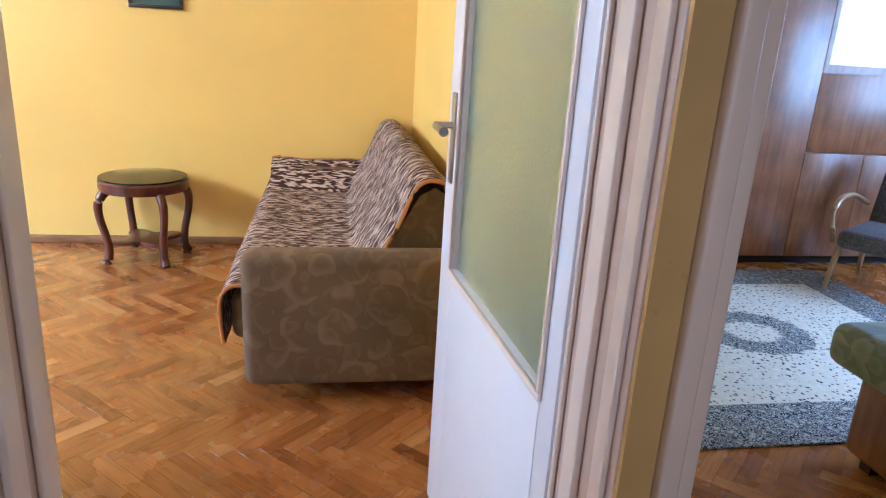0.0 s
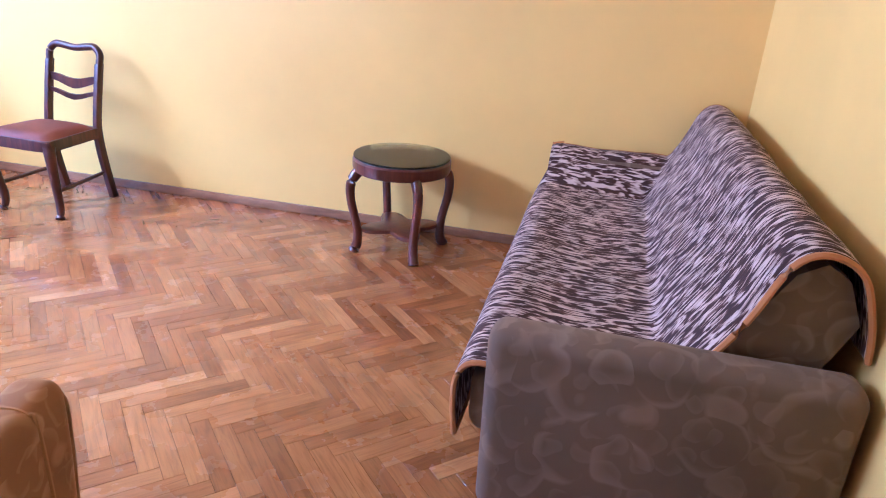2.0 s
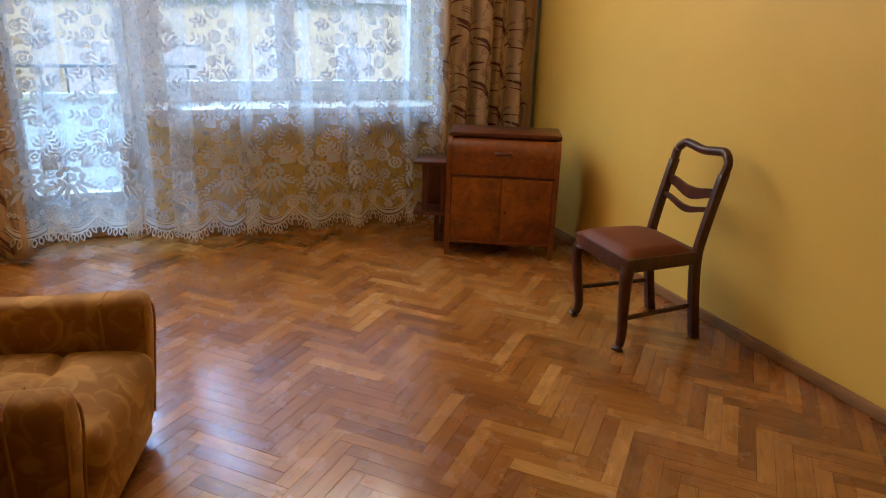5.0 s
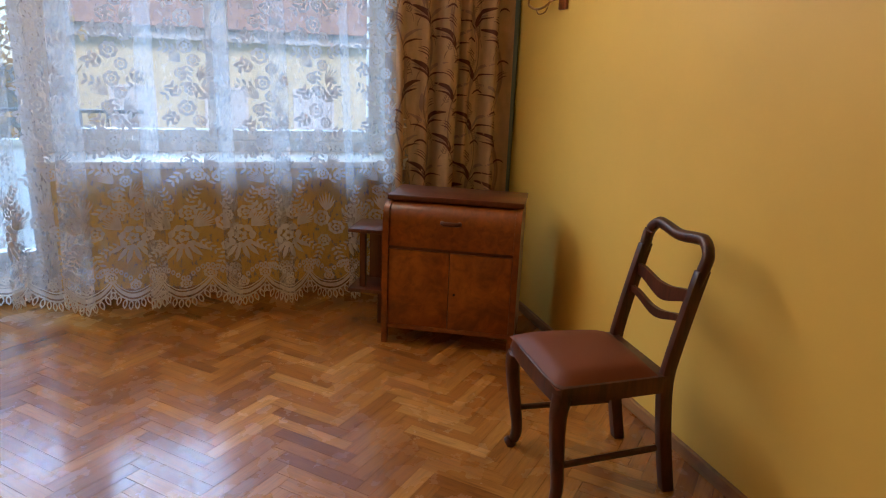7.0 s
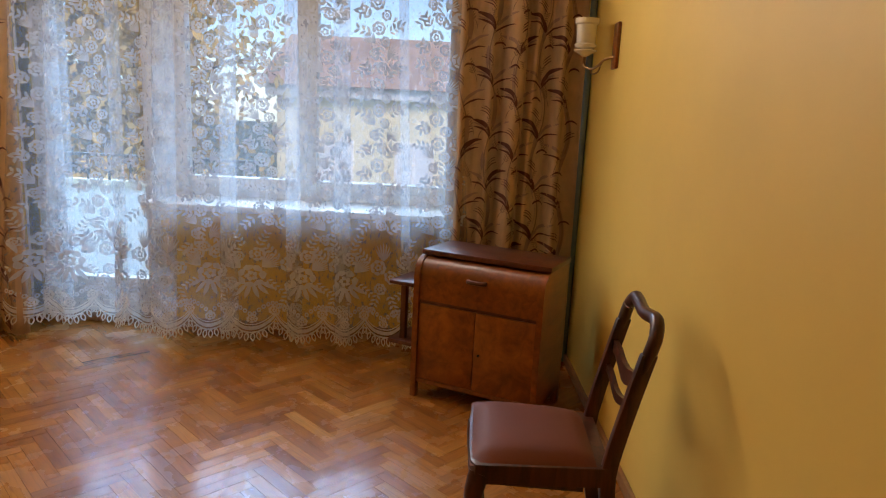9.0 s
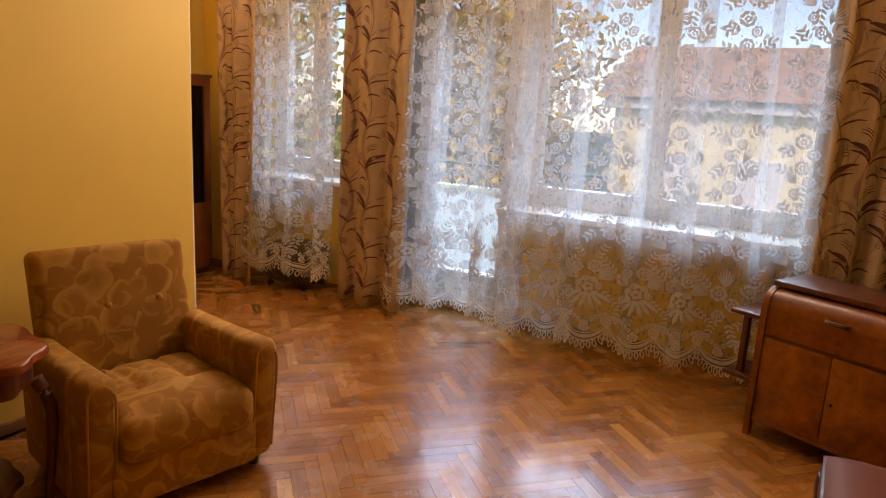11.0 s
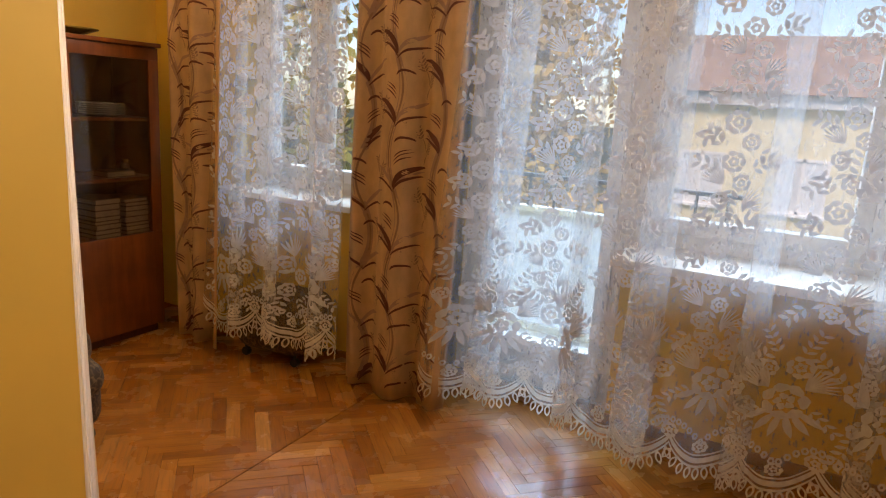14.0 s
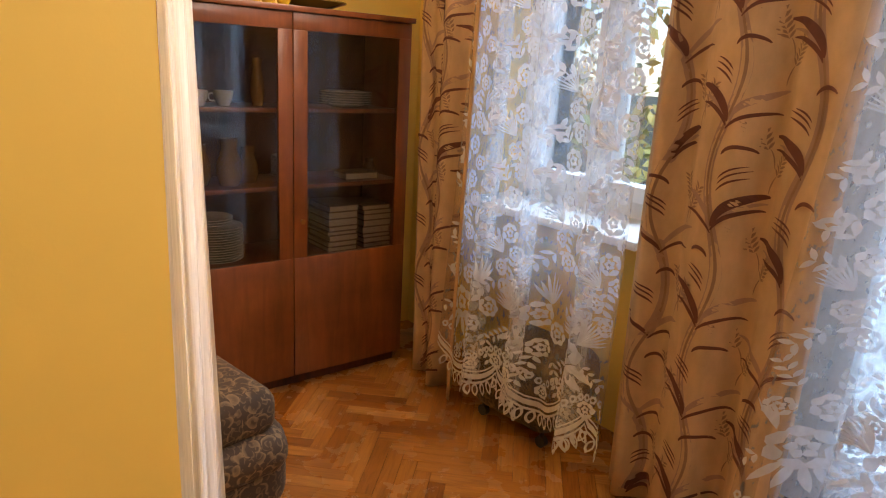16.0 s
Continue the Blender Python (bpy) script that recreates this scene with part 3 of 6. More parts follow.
# living room door: white leaf with a tall frosted pane, standing open
def glazed_door(m):
    root = thing("door_1", m, "white enamelled door standing open, with frosted glass", "door", kind="structure")
    w, t, g0, g1, zb, zt = 0.865, 0.04, 0.068, 0.735, 0.826, 1.92
    part("stile", boxes((0, g0, -t / 2, t / 2, 0.012, 2.02), r=0.004), M_DOORPAINT, root)
    part("stile", boxes((g1, w, -t / 2, t / 2, 0.012, 2.02), r=0.004), M_DOORPAINT, root)
    part("lower_panel", boxes((g0, g1, -t / 2, t / 2, 0.012, zb), r=0.002), M_DOORPAINT, root)
    part("top_rail", boxes((g0, g1, -t / 2, t / 2, zt, 2.02), r=0.002), M_DOORPAINT, root)
    for s in (-1, 1):
        y0, y1 = sorted((s * t / 2, s * (t / 2 + 0.009)))
        part("glazing_bead", boxes((g0 - 0.012, g1 + 0.012, y0, y1, zb - 0.016, zb), (g0 - 0.012, g1 + 0.012, y0, y1, zt, zt + 0.012), (g0 - 0.012, g0, y0, y1, zb, zt), (g1, g1 + 0.012, y0, y1, zb, zt), r=0.003), M_CASING, root)
    part("pane", boxes((g0, g1, -0.003, 0.003, zb, zt)), M_FROST, root, "frosted glass pane")
    for s in (-1, 1):
        y0, y1 = sorted((s * t / 2, s * (t / 2 + 0.006)))
        plate = part("handle_plate", boxes((0.785, 0.82, y0, y1, 1.05, 1.29), r=0.003), M_STEEL, root, "long steel backplate")
        bm = bmesh.new()
        tube(bm, [(0.803, s * t / 2, 1.205), (0.803, s * (t / 2 + 0.055), 1.205)], 0.009, 12)
        tube(bm, smooth_path([(0.803, s * (t / 2 + 0.045), 1.205), (0.786, s * (t / 2 + 0.056), 1.205), (0.736, s * (t / 2 + 0.057), 1.203), (0.69, s * (t / 2 + 0.055), 1.201)], 4), [0.008] * 8 + [0.009, 0.010, 0.0115, 0.012, 0.0125], 12)
        part("lever", bm, M_STEEL, plate, "round steel lever handle")
    for z in (0.35, 1.65):
        bm = bmesh.new()
        tube(bm, [(0.0, 0.024, z), (0.0, 0.024, z + 0.1)], 0.008, 10)
        part("hinge", bm, M_STEEL, root)
    return root


glazed_door(pose(0.486, 1.15, 0, 0, 0, 94.0))


# windows and balcony door: white casements
def casement(name, y0, y1, z0, z1, splits, label, kind="window", panel=0.0):
    root = thing(name, pose(-5.52, 0, 0), label, kind, kind="structure")
    f = 0.075
    part("window_frame", boxes((-0.05, 0.05, y0, y0 + f, z0, z1), (-0.05, 0.05, y1 - f, y1, z0, z1), (-0.05, 0.05, y0 + f, y1 - f, z0, z0 + f), (-0.05, 0.05, y0 + f, y1 - f, z1 - f, z1), r=0.004), M_FRAME, root)
    edges = [y0 + f] + splits + [y1 - f]
    for a, b_ in zip(edges, edges[1:]):
        s = 0.065
        zb = z0 + f + panel
        sash = part("sash", boxes((-0.025, 0.062, a, a + s, z0 + f, z1 - f), (-0.025, 0.062, b_ - s, b_, z0 + f, z1 - f), (-0.025, 0.062, a + s, b_ - s, zb, zb + s), (-0.025, 0.062, a + s, b_ - s, z1 - f - s, z1 - f), r=0.005), M_FRAME, root)
        pane = part("pane", boxes((-0.003, 0.003, a + s, b_ - s, zb + s, z1 - f - s)), M_GLASS, sash, "clear glass pane")
        pane.visible_shadow = False
        if panel:
            part("panel", boxes((-0.015, 0.03, a + s, b_ - s, z0 + f, zb), r=0.003), M_FRAME, sash)
    return root


casement("window_1", 2.18, 4.12, 0.84, 2.40, [3.09], "white wooden two-part window behind lace")
casement("door_2", 1.33, 2.18, 0.03, 2.40, [], "white glazed balcony door behind lace", "door", 0.10)
casement("window_2", -0.10, 0.85, 0.865, 2.40, [0.375], "white wooden window of the alcove behind lace")
bw = casement("window_3", 1.5, 3.3, 0.85, 2.35, [2.4], "white bedroom window")
bw.matrix_world = pose(5.5, 0, 0)
structure("window_sill_1", boxes((-5.47, -5.045, 2.19, 4.40, 0.812, 0.85), r=0.008), M_SILL, "deep white painted window sill", "sill", True)
structure("window_sill_2", boxes((-5.47, -5.12, -0.10, 0.85, 0.842, 0.875), r=0.008), M_SILL, "white painted alcove window sill", "sill", True)
structure("threshold", boxes((WEST - 0.1, WEST + 0.02, 1.33, 2.18, 0.0, 0.035), r=0.006), M_BASE, "worn wooden balcony threshold", "threshold", True)
structure("jamb_lining", boxes((-5.46, WEST + 0.006, 1.315, 1.33, 0, 2.4), (-5.46, WEST + 0.006, 2.165, 2.18, 0.0, 0.81), r=0.002), M_FRAME, "white lining of the balcony doorway", "trim")

# balcony
structure("balcony_floor", boxes((-6.55, WEST_OUT, 0.5, 4.9, -0.16, -0.03)), M_PARAPET, "concrete balcony slab", "balcony")
parapet = thing("balcony_parapet", Matrix(), "pale translucent balcony sheeting in a white frame", "parapet", kind="structure")
part("sheet", boxes((-6.495, -6.485, 0.58, 4.9, 0.02, 0.76)), M_PANEL, parapet, "milky translucent sheet", smooth=False)
part("sheet", boxes((-6.47, WEST_OUT, 0.535, 0.545, 0.02, 0.76)), M_PANEL, parapet, "milky translucent sheet", smooth=False)
part("top_rail", boxes((-6.53, -6.45, 0.5, 4.9, 0.76, 0.80), (-6.45, WEST_OUT, 0.5, 0.58, 0.76, 0.80), r=0.004), M_PARAPET, parapet)
part("bottom_rail", boxes((-6.52, -6.46, 0.5, 4.9, -0.03, 0.02), (-6.46, WEST_OUT, 0.51, 0.57, -0.03, 0.02), r=0.004), M_PARAPET, parapet)
for y in (0.54, 1.9, 3.3, 4.7):
    part("post", boxes((-6.475, -6.445, y - 0.02, y + 0.02, 0.02, 0.76)), M_PARAPET, parapet)
rail = thing("balcony_rail", Matrix(), "thin dark iron balcony rail above the parapet", "railing", kind="structure")
part("handrail", boxes((-6.50, -6.46, 0.5, 2.55, 0.985, 1.01), r=0.006), M_RAIL, rail)
for k in range(12):
    y = 0.61 + k * 0.17
    part("post", boxes((-6.488, -6.472, y - 0.008, y + 0.008, 0.80, 0.985)), M_RAIL, rail)

# street: ground, house opposite, trees
structure("ground", boxes((-400, 400, -400, 400, -8.2, -7.6)), M_GROUND, "grass and earth far below the window", "ground")


def house(m, length=20.0, rows=2):
    root = thing("house", m, "pale yellow house with brown tiled roof and white windows", "house")
    part("wall", boxes((-8, 0, 0, length, 0, 9.4)), M_STUCCO, root)
    part("cornice", boxes((-8.0, 0.35, -0.3, length + 0.3, 9.4, 9.75), r=0.05), M_PARAPET, root)
    bm = bmesh.new()
    vs = [bm.verts.new(p) for p in ((0.6, -0.5, 9.75), (0.6, length + 0.5, 9.75), (-4, length + 0.5, 11.7), (-4, -0.5, 11.7), (-8.6, -0.5, 9.75), (-8.6, length + 0.5, 9.75))]
    for f in ((0, 1, 2, 3), (4, 3, 2, 5), (0, 3, 4), (1, 5, 2), (0, 4, 5, 1)):
        bm.faces.new([vs[i] for i in f])
    part("roof", bm, M_ROOF, root, smooth=False)
    for z in (3.6, 6.6):
        for k in range(int(length / 2.6)):
            y = 1.3 + k * 2.6
            w = part("window", boxes((0.0, 0.05, y - 0.08, y, z, z + 1.5), (0.0, 0.05, y + 1.1, y + 1.18, z, z + 1.5), (0.0, 0.05, y + 0.5, y + 0.58, z, z + 1.5), (0.0, 0.05, y, y + 1.1, z + 1.42, z + 1.5), (0.0, 0.05, y, y + 1.1, z, z + 0.07)), M_FRAME, root, smooth=False)
            part("pane", boxes((0.0, 0.012, y, y + 1.1, z + 0.07, z + 1.42)), M_FARGLASS, w, smooth=False)
            part("sill", boxes((0.0, 0.16, y - 0.15, y + 1.25, z - 0.08, z)), M_PARAPET, w, smooth=False)
    return root


house(pose(-23, -1.6, -7.6), 26)


def tree(at, high, wide, mat, seed, label, leaves=3600):
    rnd = random.Random(seed)
    root = thing("tree", pose(*at), label, "tree")
    bm = bmesh.new()
    trunk = [(0, 0, 0), (0.1, 0.05, high * 0.25), (-0.05, 0.1, high * 0.55), (0.1, 0, high * 0.95)]
    tube(bm, smooth_path(trunk, 5), [0.28 * (1 - 0.9 * i / 15) for i in range(16)], 8)
    tips = []
    for k in range(22):
        z = high * (0.32 + 0.6 * rnd.random())
        a, reach = rnd.uniform(0, 6.28), wide * (0.45 + 0.55 * rnd.random()) * (1.15 - 0.6 * abs(z / high - 0.55))
        end = (math.cos(a) * reach, math.sin(a) * reach, z + rnd.uniform(0.3, 1.4))
        mid = (end[0] * 0.45, end[1] * 0.45, z + 0.3)
        tube(bm, smooth_path([(0, 0, z), mid, end], 4), [0.09 * (1 - 0.85 * i / 8) for i in range(9)], 5)
        tips += [(mid, 0.5), (end, 1.0), (tuple((p + q) / 2 for p, q in zip(mid, end)), 0.8)]
    part("trunk", bm, M_BARK, root)
    verts, faces = [], []
    for k in range(leaves):
        c, spread = tips[rnd.randrange(len(tips))]
        p = Vector(c) + Vector([rnd.gauss(0, 0.55) for _ in range(3)])
        u = Vector([rnd.gauss(0, 1) for _ in range(3)]).normalized()
        w = u.cross(Vector([rnd.gauss(0, 1) for _ in range(3)])).normalized()
        s = rnd.uniform(0.09, 0.19)
        i = len(verts)
        verts += [p - u * s, p + w * s * 0.5, p + u * s, p - w * s * 0.5]
        faces.append((i, i + 1, i + 2, i + 3))
    me = bpy.data.meshes.new("crown")
    me.from_pydata([tuple(v) for v in verts], [], faces)
    me.materials.append(mat)
    crown = new("crown", me)
    crown.parent = root
    tagged(crown, kind="stuff")
    return root


tree((-17.5, -3.5, -7.6), 12.3, 2.9, M_LEAFGOLD, 3, "autumn tree with golden leaves across the street", 9000)
tree((-15.0, -8.6, -7.6), 12.5, 3.2, M_LEAFGREEN, 5, "yellow-green tree across the street", 2000)
tree((-12.5, -5.6, -7.6), 8.6, 2.2, M_LEAFGREEN, 8, "leafy yellow-green tree near the balcony", 1300)
tree((-18.5, -13.0, -7.6), 10.0, 3.0, M_LEAFGOLD, 11, "tall golden autumn tree")
tree((13.5, 2.0, -7.6), 11.0, 3.2, M_LEAFGREEN, 14, "green tree in the court")

# ---- living room things ----


def throw_sheet(bm, rows, uv_scale=1.0):
    """A cloth sheet through rows of points, with metres as UV."""
    uv = bm.loops.layers.uv.new("UVMap")
    grid = [[bm.verts.new(p) for p in row] for row in rows]
    us = [[0.0] for _ in rows]
    vs = [0.0]
    for i, row in enumerate(rows):
        for a, b_ in zip(row, row[1:]):
            us[i].append(us[i][-1] + (Vector(b_) - Vector(a)).length)
        if i:
            vs.append(vs[-1] + (Vector(rows[i][len(row) // 2]) - Vector(rows[i - 1][len(row) // 2])).length)
    for i in range(len(rows) - 1):
        for j in range(len(rows[0]) - 1):
            f = bm.faces.new((grid[i][j], grid[i][j + 1], grid[i + 1][j + 1], grid[i + 1][j]))
            for lp, (a, b_) in zip(f.loops, ((i, j), (i, j + 1), (i + 1, j + 1), (i + 1, j))):
                lp[uv].uv = (us[a][b_] * uv_scale, vs[a] * uv_scale)
    return bm


def sofa():
    root = thing("sofa", pose(0, 0, 0), "taupe patterned sofa bed covered by a flecked brown throw", "sofa")
    x0, x1, y0, y1 = -0.238, 0.60, 2.60, 4.74
    for k, (a, b_, top) in enumerate(((y0, y0 + 0.135, 0.632), (y1 - 0.13, y1, 0.59))):
        bm = bmesh.new()
        box(bm, x0, x1 + 0.02, a, b_, 0.082, top, r=0.045, seg=5)
        for v in bm.verts:
            v.co.x += 0.012 * (0.4 - v.co.z)
        part("armrest", bm, M_SOFACLOTH, root)
    part("base", boxes((x0 + 0.04, x1 - 0.02, y0 + 0.15, y1 - 0.13, 0.082, 0.30), r=0.02), M_SOFACLOTH, root)
    part("mattress", boxes((x0 - 0.06, 0.34, y0 + 0.152, y1 - 0.132, 0.21, 0.415), r=0.05, seg=4), M_SOFACLOTH, root)
    # inset black box stands for the deep shadow under the sofa
    part("plinth", boxes((x0 + 0.16, x1 - 0.05, y0 + 0.24, y1 - 0.11, 0.0, 0.081)), M_BLACK, root)
    # leaning back cushion, closed at both ends
    prof = [(0.20, 0.42), (0.27, 0.52), (0.36, 0.68), (0.44, 0.825), (0.50, 0.860), (0.555, 0.825), (0.60, 0.72), (0.56, 0.62), (0.47, 0.46), (0.44, 0.40)]
    bm = bmesh.new()
    rings = [[bm.verts.new((x, y, z)) for x, z in prof] for y in (y0 + 0.17, y0 + 0.185, y1 - 0.15, y1 - 0.14)]
    for a, b_ in zip(rings, rings[1:]):
        for k in range(len(prof)):
            bm.faces.new((a[k], a[(k + 1) % len(prof)], b_[(k + 1) % len(prof)], b_[k]))
    bm.faces.new(rings[0])
    bm.faces.new(rings[-1])
    part("back_cushion", bm, M_SOFACLOTH, root, angle=60)
    # black block added as the shade in the gap behind the cushion
    part("gap_shade_block", boxes((0.44, 0.61, y0 + 0.2, y1 - 0.15, 0.10, 0.50)), M_BLACK, root)
    # the throw follows seat and back
    line = smooth_path([(-0.325, 0, 0.215), (-0.335, 0, 0.32), (-0.328, 0, 0.41), (-0.27, 0, 0.46), (-0.10, 0, 0.445), (0.08, 0, 0.438), (0.195, 0, 0.442), (0.255, 0, 0.535), (0.35, 0, 0.70), (0.415, 0, 0.855), (0.485, 0, 0.896), (0.565, 0, 0.85), (0.61, 0, 0.73), (0.625, 0, 0.64)], 5)
    rows = []
    steps = 46
    for i in range(steps + 1):
        s = i / steps
        y = y0 + 0.138 + (y1 - 0.01 - y0 - 0.138) * s
        row = []
        for p in line:
            x, z = p.x, p.z
            far = max(0.0, (y - (y1 - 0.22)) / 0.16)
            far = min(1.0, far) ** 0.7
            if x > -0.30:
                z = max(z, 0.44 + 0.175 * far)
            elif far > 0:
                z, x = z + 0.16 * far * max(0.0, (z - 0.2) / 0.22), x + 0.07 * far
            z += 0.006 * math.sin(9 * y + 7 * x) * math.sin(5 * x + 3 * y) + 0.004 * noise.noise((x * 9, y * 6, 1))
            row.append((x, y, z))
        rows.append(row)
    bm = throw_sheet(bmesh.new(), rows)
    cover = part("throw", bm, M_THROW, root, "brown and cream flecked woven throw with orange edging", angle=80)
    solid = cover.modifiers.new("thickness", "SOLIDIFY")
    solid.thickness, solid.offset = 0.008, 1.0
    for y_end, row in ((0, rows[0]), (1, rows[-1])):
        bm = bmesh.new()
        tube(bm, [Vector(p) + Vector((0, -0.004 if not y_end else 0.004, 0.002)) for p in row], 0.0085, 6)
        part("edging", bm, M_ORANGE, cover, "orange corded edging")
    bm = bmesh.new()
    tube(bm, [Vector(r[0]) for r in rows], 0.008, 6)
    part("edging", bm, M_ORANGE, cover, "orange corded edging")
    return root


sofa()


def cabriole(bm, top, foot, out, r0, r1, knee=0.03):
    """A curved leg from top to foot that swells outwards along out."""
    a, b_, o = Vector(top), Vector(foot), Vector(out)
    pts = smooth_path([a, a.lerp(b_, 0.18) + o * knee, a.lerp(b_, 0.45) + o * knee * 0.6, a.lerp(b_, 0.8) - o * knee * 0.35, b_], 6)
    n = len(pts)
    tube(bm, pts, [r0 + (r1 - r0) * (i / (n - 1)) ** 0.7 for i in range(n)], 10)
    return bm


def round_table(m):
    root = thing("round_table", m @ Matrix.Diagonal((1, 1, 1.07, 1)), "small round walnut side table with green top under glass", "side table")
    bm = lathe(bmesh.new(), [(0.20, 0.415), (0.252, 0.415), (0.258, 0.43), (0.258, 0.468), (0.250, 0.476), (0.2, 0.476)], seg=48)
    part("rim", bm, M_REDWOOD, root)
    part("tabletop", lathe(bmesh.new(), [(0.246, 0.4765), (0.246, 0.482), (0.0, 0.482)], seg=48), M_GREENTOP, root, "green baize top")
    part("glass_plate", lathe(bmesh.new(), [(0.252, 0.4825), (0.254, 0.4855), (0.252, 0.4885), (0.0, 0.4885)], seg=48), M_TOPGLASS, root, "round glass plate")
    for k in range(4):
        a = radians(45 + 90 * k)
        c, s = math.cos(a), math.sin(a)
        bm = bmesh.new()
        pts = smooth_path([(0.225 * c, 0.225 * s, 0.425), (0.272 * c, 0.272 * s, 0.36), (0.272 * c, 0.272 * s, 0.27), (0.240 * c, 0.240 * s, 0.14), (0.236 * c, 0.236 * s, 0.05), (0.258 * c, 0.258 * s, 0.0)], 5)
        n = len(pts)
        tube(bm, pts, [0.030 - 0.007 * math.sin(math.pi * i / (n - 1)) for i in range(n)], 10)
        part("leg", bm, M_REDWOOD, root)
    out = []
    for k in range(32):
        a = 2 * math.pi * k / 32
        r = 0.165 + 0.055 * math.cos(4 * (a - radians(45)))
        out.append((r * math.cos(a), r * math.sin(a)))
    part("shelf", prism(bmesh.new(), out, 0.105, 0.123, 0.004), M_REDWOOD, root)
    return root


round_table(pose(-1.04, 4.49, 0, 0, 0, -10))


def dining_chair(m):
    root = thing("dining_chair", m, "dark mahogany dining chair with a brown leather seat", "chair")
    fw, bw_, d = 0.200, 0.172, 0.388  # half widths and depth; front towards -y
    out = [(-fw - 0.025, -0.015), (-fw, -0.03), (-0.1, -0.037), (0.1, -0.037), (fw, -0.03), (fw + 0.025, -0.015), (bw_ + 0.02, d + 0.0), (-bw_ - 0.02, d + 0.0)]
    part("seat_rail", prism(bmesh.new(), out, 0.38, 0.44, 0.006), M_DARKWOOD, root)
    bm = bmesh.new()
    n = 12
    grid = []
    for i in range(n + 1):
        row = []
        for j in range(n + 1):
            u, v = i / n * 2 - 1, j / n
            half = fw + 0.021 + (bw_ - fw) * v
            dome = (1 - u ** 4) * (1 - (2 * v - 1) ** 4)
            row.append(bm.verts.new((u * half, -0.033 + v * (d - 0.004), 0.434 + 0.044 * dome ** 0.5)))
        grid.append(row)
    for i in range(n):
        for j in range(n):
            bm.faces.new((grid[i][j], grid[i + 1][j], grid[i + 1][j + 1], grid[i][j + 1]))
    part("seat", bm, M_LEATHER, root, "padded brown leather seat", angle=70)
    for s in (-1, 1):
        bm = bmesh.new()
        pts = smooth_path([(s * (fw - 0.005), 0.0, 0.40), (s * (fw + 0.012), -0.016, 0.34), (s * (fw + 0.006), -0.006, 0.22), (s * (fw - 0.006), 0.012, 0.08), (s * (fw - 0.002), 0.004, 0.022), (s * (fw + 0.006), -0.014, 0.0)], 5)
        k = len(pts)
        tube(bm, pts, [0.036 - 0.019 * (i / (k - 1)) ** 0.6 + (0.009 if i > k - 5 else 0) for i in range(k)], 10)
        part("leg", bm, M_DARKWOOD, root, "curved front leg")
        bm = bmesh.new()
        box(bm, -0.018, 0.018, -0.023, 0.023, 0, 1, r=0.005)
        bmesh.ops.subdivide_edges(bm, edges=[e for e in bm.edges if abs(e.verts[0].co.z - e.verts[1].co.z) > 0.5], cuts=18)
        for v in bm.verts:
            z = v.co.z * 0.788
            lean = 0.0 if z < 0.42 else 0.105 * ((z - 0.42) / 0.46) ** 1.15
            kick = 0.062 * max(0, (0.40 - z) / 0.40) ** 1.4
            v.co = Vector((v.co.x * (1.0 if z < 0.45 else 0.82) + s * (bw_ + 0.004), v.co.y + d - 0.01 + lean + kick, z))
        part("leg", bm, M_DARKWOOD, root, "rear leg rising into the back post")
        bm = bmesh.new()
        tube(bm, [(s * (fw - 0.002), 0.01, 0.155), (s * bw_, d - 0.01, 0.165)], 0.0115, 8)
        part("stretcher", bm, M_DARKWOOD, root)

    def lean(z):
        return d - 0.01 + 0.105 * ((z - 0.42) / 0.46) ** 1.15

    # crest: one bent bar with rounded shoulders and a dip
    bt = bw_ + 0.002
    top = [(-bt - 0.002, lean(0.70), 0.70), (-bt - 0.003, lean(0.78), 0.78), (-bt - 0.003, lean(0.835), 0.835), (-bt + 0.035, lean(0.872), 0.872), (-0.09, lean(0.872), 0.872), (0, lean(0.862), 0.862), (0.09, lean(0.872), 0.872), (bt - 0.035, lean(0.872), 0.872), (bt + 0.003, lean(0.835), 0.835), (bt + 0.003, lean(0.78), 0.78), (bt + 0.002, lean(0.70), 0.70)]
    bm = bmesh.new()
    bend = smooth_path(top, 6)
    tube(bm, bend, [0.012 + 0.0085 * min(1, i / 7, (len(bend) - 1 - i) / 7) for i in range(len(bend))], 12)
    part("crest_rail", bm, M_DARKWOOD, root)
    for z, h in ((0.68, 0.029), (0.605, 0.016)):
        bm = bmesh.new()
        rows = []
        for i in range(25):
            u = i / 24 * 2 - 1
            zz = z - 0.018 * math.cos(u * math.pi) * 0.9
            hh = h * (1 - 0.35 * abs(u))
            y = lean(zz) + 0.012 * (1 - u * u)
            rows.append([bm.verts.new((u * (bw_ + 0.002), y + dy, zz + dz)) for dy, dz in ((-0.008, -hh), (0.008, -hh), (0.008, hh), (-0.008, hh))])
        for a, b_ in zip(rows, rows[1:]):
            for k in range(4):
                bm.faces.new((a[k], a[(k + 1) % 4], b_[(k + 1) % 4], b_[k]))
        bm.faces.new(rows[0])
        bm.faces.new(rows[-1])
        part("back_slat", bm, M_DARKWOOD, root, "wavy back slat")
    return root


dining_chair(pose(-3.128, 4.160, 0, 0, 0, -2.5) @ Matrix.Diagonal((1, 1, 1.02, 1)))


